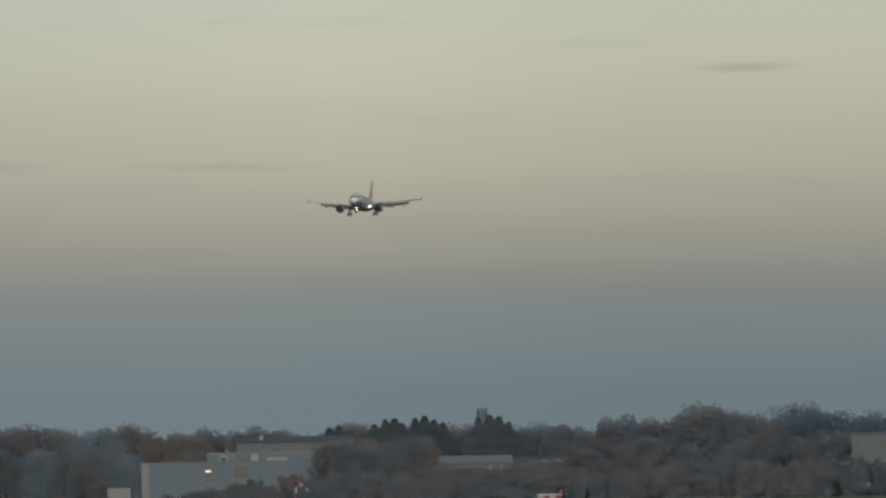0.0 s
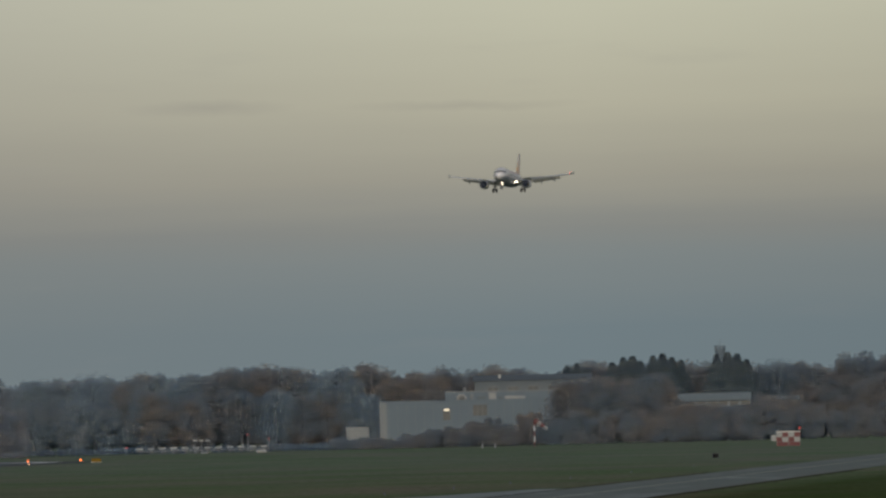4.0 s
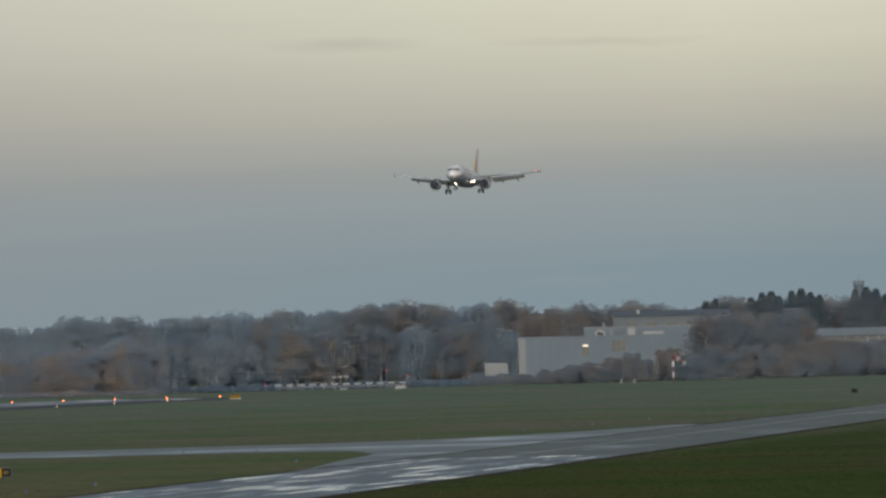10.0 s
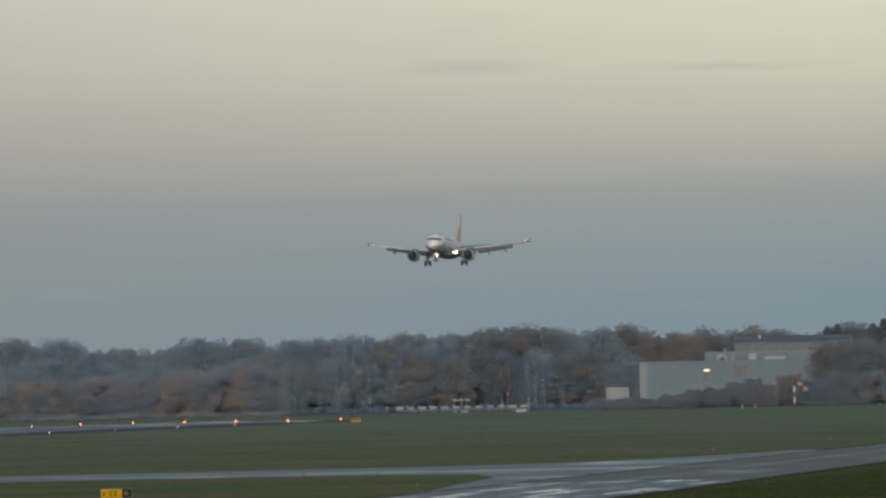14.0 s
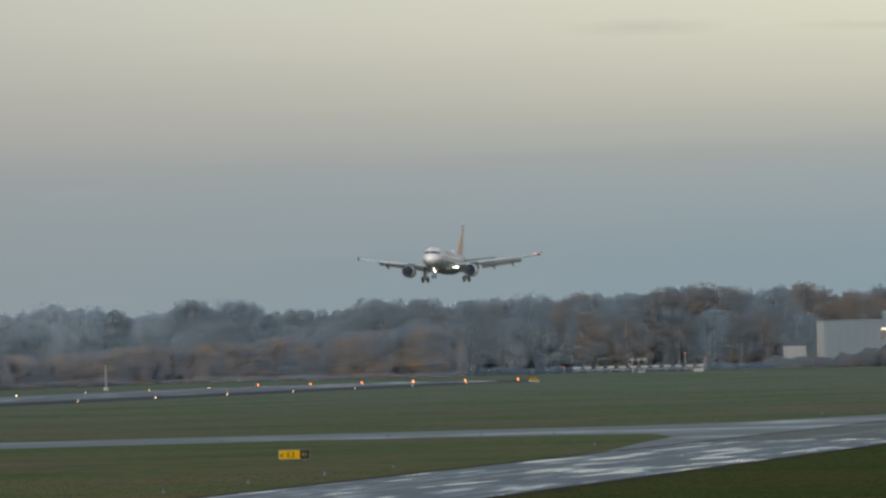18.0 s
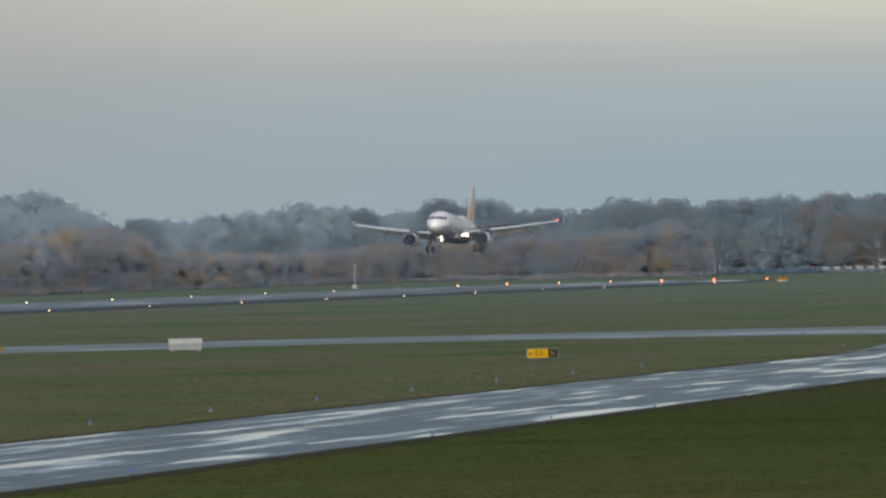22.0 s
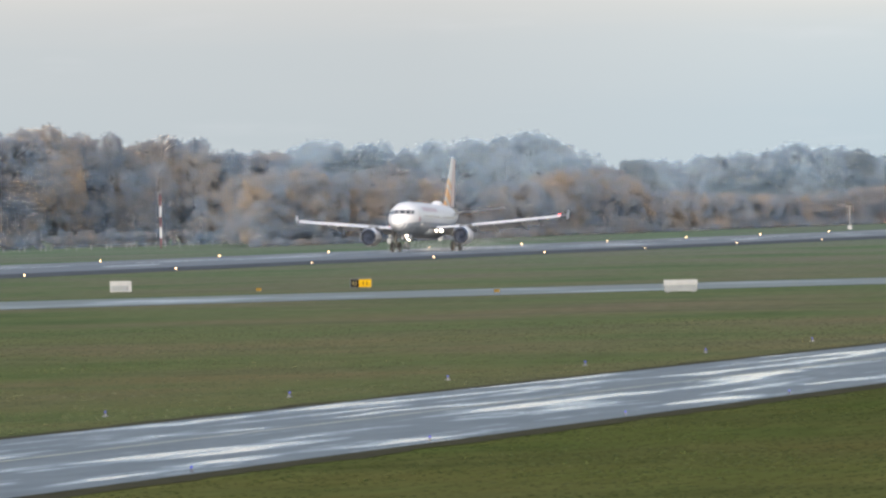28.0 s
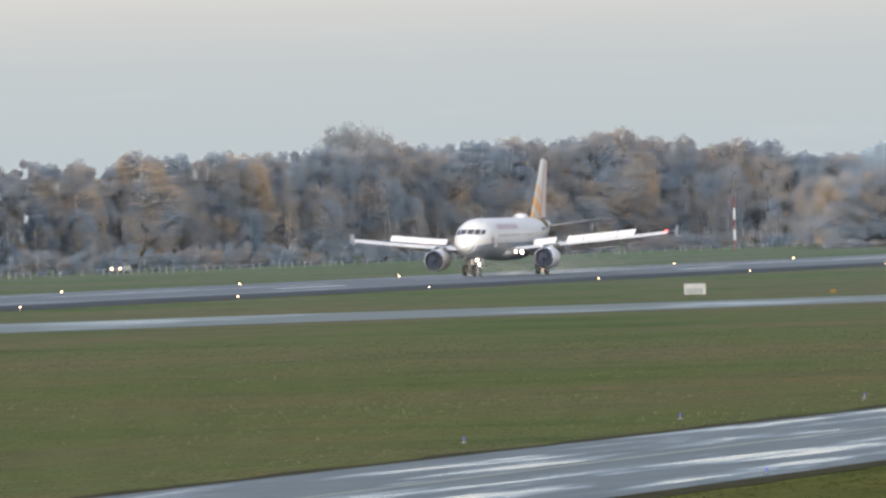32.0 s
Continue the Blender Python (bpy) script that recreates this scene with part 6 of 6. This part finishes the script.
    # look-out tower above the conifers
    ob = thing("lookout_tower", Matrix.Translation(at(-4.54, 2492)), "pale crenellated lookout tower rising above dark conifers", "tower")
    z = height_at(0.335, 2492)
    part("shaft", tube(bmesh.new(), (0, 0, 0), (0, 0, z - 1.2), 1.15, 0.95, 14), M_CLAD, ob)
    part("platform", tube(bmesh.new(), (0, 0, z - 1.2), (0, 0, z), 1.0, 1.25, 14), M_CLAD, ob)
    for k in range(8):
        a = 2 * math.pi * k / 8
        part("merlon", boxed(1.05 * math.cos(a) - 0.2, 1.05 * math.sin(a) - 0.2, z, 1.05 * math.cos(a) + 0.2, 1.05 * math.sin(a) + 0.2, z + 0.9), M_CLAD, ob)
    part("aerial", tube(bmesh.new(), (0, 0, z), (0, 0, z + 2.4), 0.05, 0.03, 6), M_DARK, ob)


# ------------------------------------------------------------------ car on the perimeter road
def car():
    ob = thing("car", Matrix(), "dark car with lit headlamps on the perimeter track", "car")
    prof = [(-2.1, 0.35), (-2.15, 0.85), (-1.6, 1.0), (-1.15, 1.42), (0.2, 1.48), (0.95, 1.02), (1.9, 0.85), (2.15, 0.62), (2.1, 0.35)]
    bm = bmesh.new()
    sides = []
    for s in (-0.86, 0.86):
        sides.append([bm.verts.new((x, s * (0.82 if z > 1.1 else 1.0), z)) for x, z in prof])
    n = len(prof)
    for i in range(n):
        bm.faces.new((sides[0][i], sides[0][(i + 1) % n], sides[1][(i + 1) % n], sides[1][i]))
    bm.faces.new(sides[0]), bm.faces.new(sides[1][::-1])
    bmesh.ops.bevel(bm, geom=list(bm.edges), offset=0.06, segments=2, affect="EDGES")
    body = part("body", bm, M_CAR, ob, smooth=True)
    bm = bmesh.new()
    q = [bm.verts.new(p) for p in ((0.93, -0.66, 1.07), (0.93, 0.66, 1.07), (0.25, 0.62, 1.46), (0.25, -0.62, 1.46))]
    bm.faces.new(q)
    bmesh.ops.translate(bm, vec=(0.03, 0, 0.02), verts=bm.verts)
    part("windscreen", bm, M_GLASS_DARK, body)
    for s in (-1, 1):
        part("side_window", boxed(-1.0, s * 0.80 - 0.03, 1.05, 0.35, s * 0.80 + 0.03, 1.36, 0.01), M_GLASS_DARK, body)
        bm = bmesh.new()
        bmesh.ops.create_icosphere(bm, subdivisions=2, radius=0.15)
        bmesh.ops.translate(bm, vec=(2.08, s * 0.62, 0.68), verts=bm.verts)
        part("headlamp", bm, G_WARM, ob, "lit headlamp", smooth=True)
        for x in (-1.35, 1.35):
            w = wheel(ob, (x, s * 0.80, 0.33), 0.33, 0.22)
    return ob


def wheel_spray():
    """Fine drops thrown up behind the wheels; the origin lies under the main gear."""
    rnd = random.Random(33)
    verts, faces = [], []
    for _ in range(30000):
        back = rnd.expovariate(1 / 14.0)
        c = Vector((rnd.choice((-3.8, 3.8, 0.0)) + rnd.gauss(0, 0.5 + back * 0.10), back - 1.0, 0.1 + rnd.expovariate(1.0) * (0.35 + min(back, 30) * 0.055)))
        s = rnd.uniform(0.005, 0.014)
        b = len(verts)
        verts += [c + Vector((s, 0, -s * 0.6)), c + Vector((-s * 0.6, s, -s * 0.6)), c + Vector((-s * 0.6, -s, -s * 0.6)), c + Vector((0, 0, s))]
        faces += [(b, b + 2, b + 1), (b, b + 1, b + 3), (b + 1, b + 2, b + 3), (b + 2, b, b + 3)]
    ob = new("wheel_spray", mesh_from("wheel_spray", verts, faces, M_SPRAY))
    return tagged(ob, "fine white rain-water spray behind the aircraft wheels", "spray", kind="stuff")


ground_sheet()
pavements()
backdrop()
pavement_lights()
PLANE, SPOILERS, WINGS = airliner()
field_things()
masts_and_huts()
buildings()
CAR = car()
SPRAY = wheel_spray()
fence()
woods()
wood_floor()
grass_tufts()


# ------------------------------------------------------------------ movement
# nose lamp of the airliner: seconds, way left along the runway, height, nose-up pitch, crab angle
FLIGHT = [(0, 3103.0, 85.0, 3.5, 4.8), (2, 2975.5, 76.9, 3.5, 4.8), (4, 2832.0, 68.7, 3.5, 4.5), (6, 2687.5, 60.9, 3.5, 4.2), (8, 2546.0, 53.2, 3.5, 4.2), (10, 2407.0, 45.9, 3.5, 4.0),
          (12, 2279.0, 39.5, 3.5, 3.6), (14, 2157.0, 32.8, 3.5, 3.3), (16, 2036.0, 26.8, 3.5, 3.4), (18, 1907.0, 20.5, 3.5, 2.7), (20, 1775.5, 14.0, 3.6, 1.8), (21, 1710.0, 11.2, 3.8, 1.6), (22, 1646.0, 8.6, 4.0, 1.5),
          (23, 1582.0, 6.3, 4.5, 1.3), (24, 1518.5, 4.72, 4.8, 1.1), (25, 1454.0, 3.62, 4.6, 0.7), (26, 1390.0, 2.95, 3.9, 0.4), (27, 1327.5, 2.72, 2.8, 0.2), (28, 1265.5, 2.44, 1.4, 0.0), (29, 1204.5, 2.30, 0.7, -0.1),
          (30, 1146.0, 2.18, 0.1, -0.1), (31, 1089.5, 2.16, 0.0, -0.2), (32, 1033.5, 2.16, 0.0, -0.2)]


def plane_pose(y, z, pitch, crab):
    fwd, up = 11.3, 1.76
    p, c = radians(pitch), radians(crab)
    reach = fwd * math.cos(p) - up * math.sin(p)
    return pose(RUNWAY_X + reach * math.sin(c), y + reach * math.cos(c), z - fwd * math.sin(p) - up * math.cos(p), 0, -pitch, -90 - crab)


def motions():
    walk(PLANE, [(t, plane_pose(y, z, p, c)) for t, y, z, p, c in FLIGHT])
    for spoiler, hinge, axis in SPOILERS:
        walk(spoiler, [(t, Matrix.Translation(hinge) @ Matrix.Rotation(radians(a), 4, axis)) for t, a in ((0, 0), (28.0, 0), (28.4, 12), (29.0, 38), (30, 40), (32, 40))])
    # the wings bend up under load and sink once the lift is gone
    for side, wing in WINGS.items():
        walk(wing, [(t, Matrix.Translation((0, side * 1.8, 2.75)) @ Matrix.Rotation(radians(a * side), 4, "X") @ Matrix.Translation((0, -side * 1.8, -2.75))) for t, a in ((0, 2.2), (24, 2.2), (26, 1.2), (28.5, -1.3), (32, -1.5))])
    # spray rises out of the wet runway at touchdown and follows the wheels
    gear = 0.3
    walk(SPRAY, [(t, pose(RUNWAY_X + 0.2, y + 11.3, z)) for t, y, z in [(0, 1395.0, -30.0), (26.0, 1390.0, -30.0), (26.9, 1334.0, -6.0), (27.6, 1290.5, gear), (28, 1265.5, gear), (29, 1204.5, gear), (30, 1146.0, gear), (31, 1089.5, gear), (32, 1033.5, gear)]])
    # the car drives along the track towards the near end
    walk(CAR, [(t, pose(-436, 1410 + 20 * (32 - t), 0, 0, 0, -90)) for t in (0, 16, 32)])


motions()
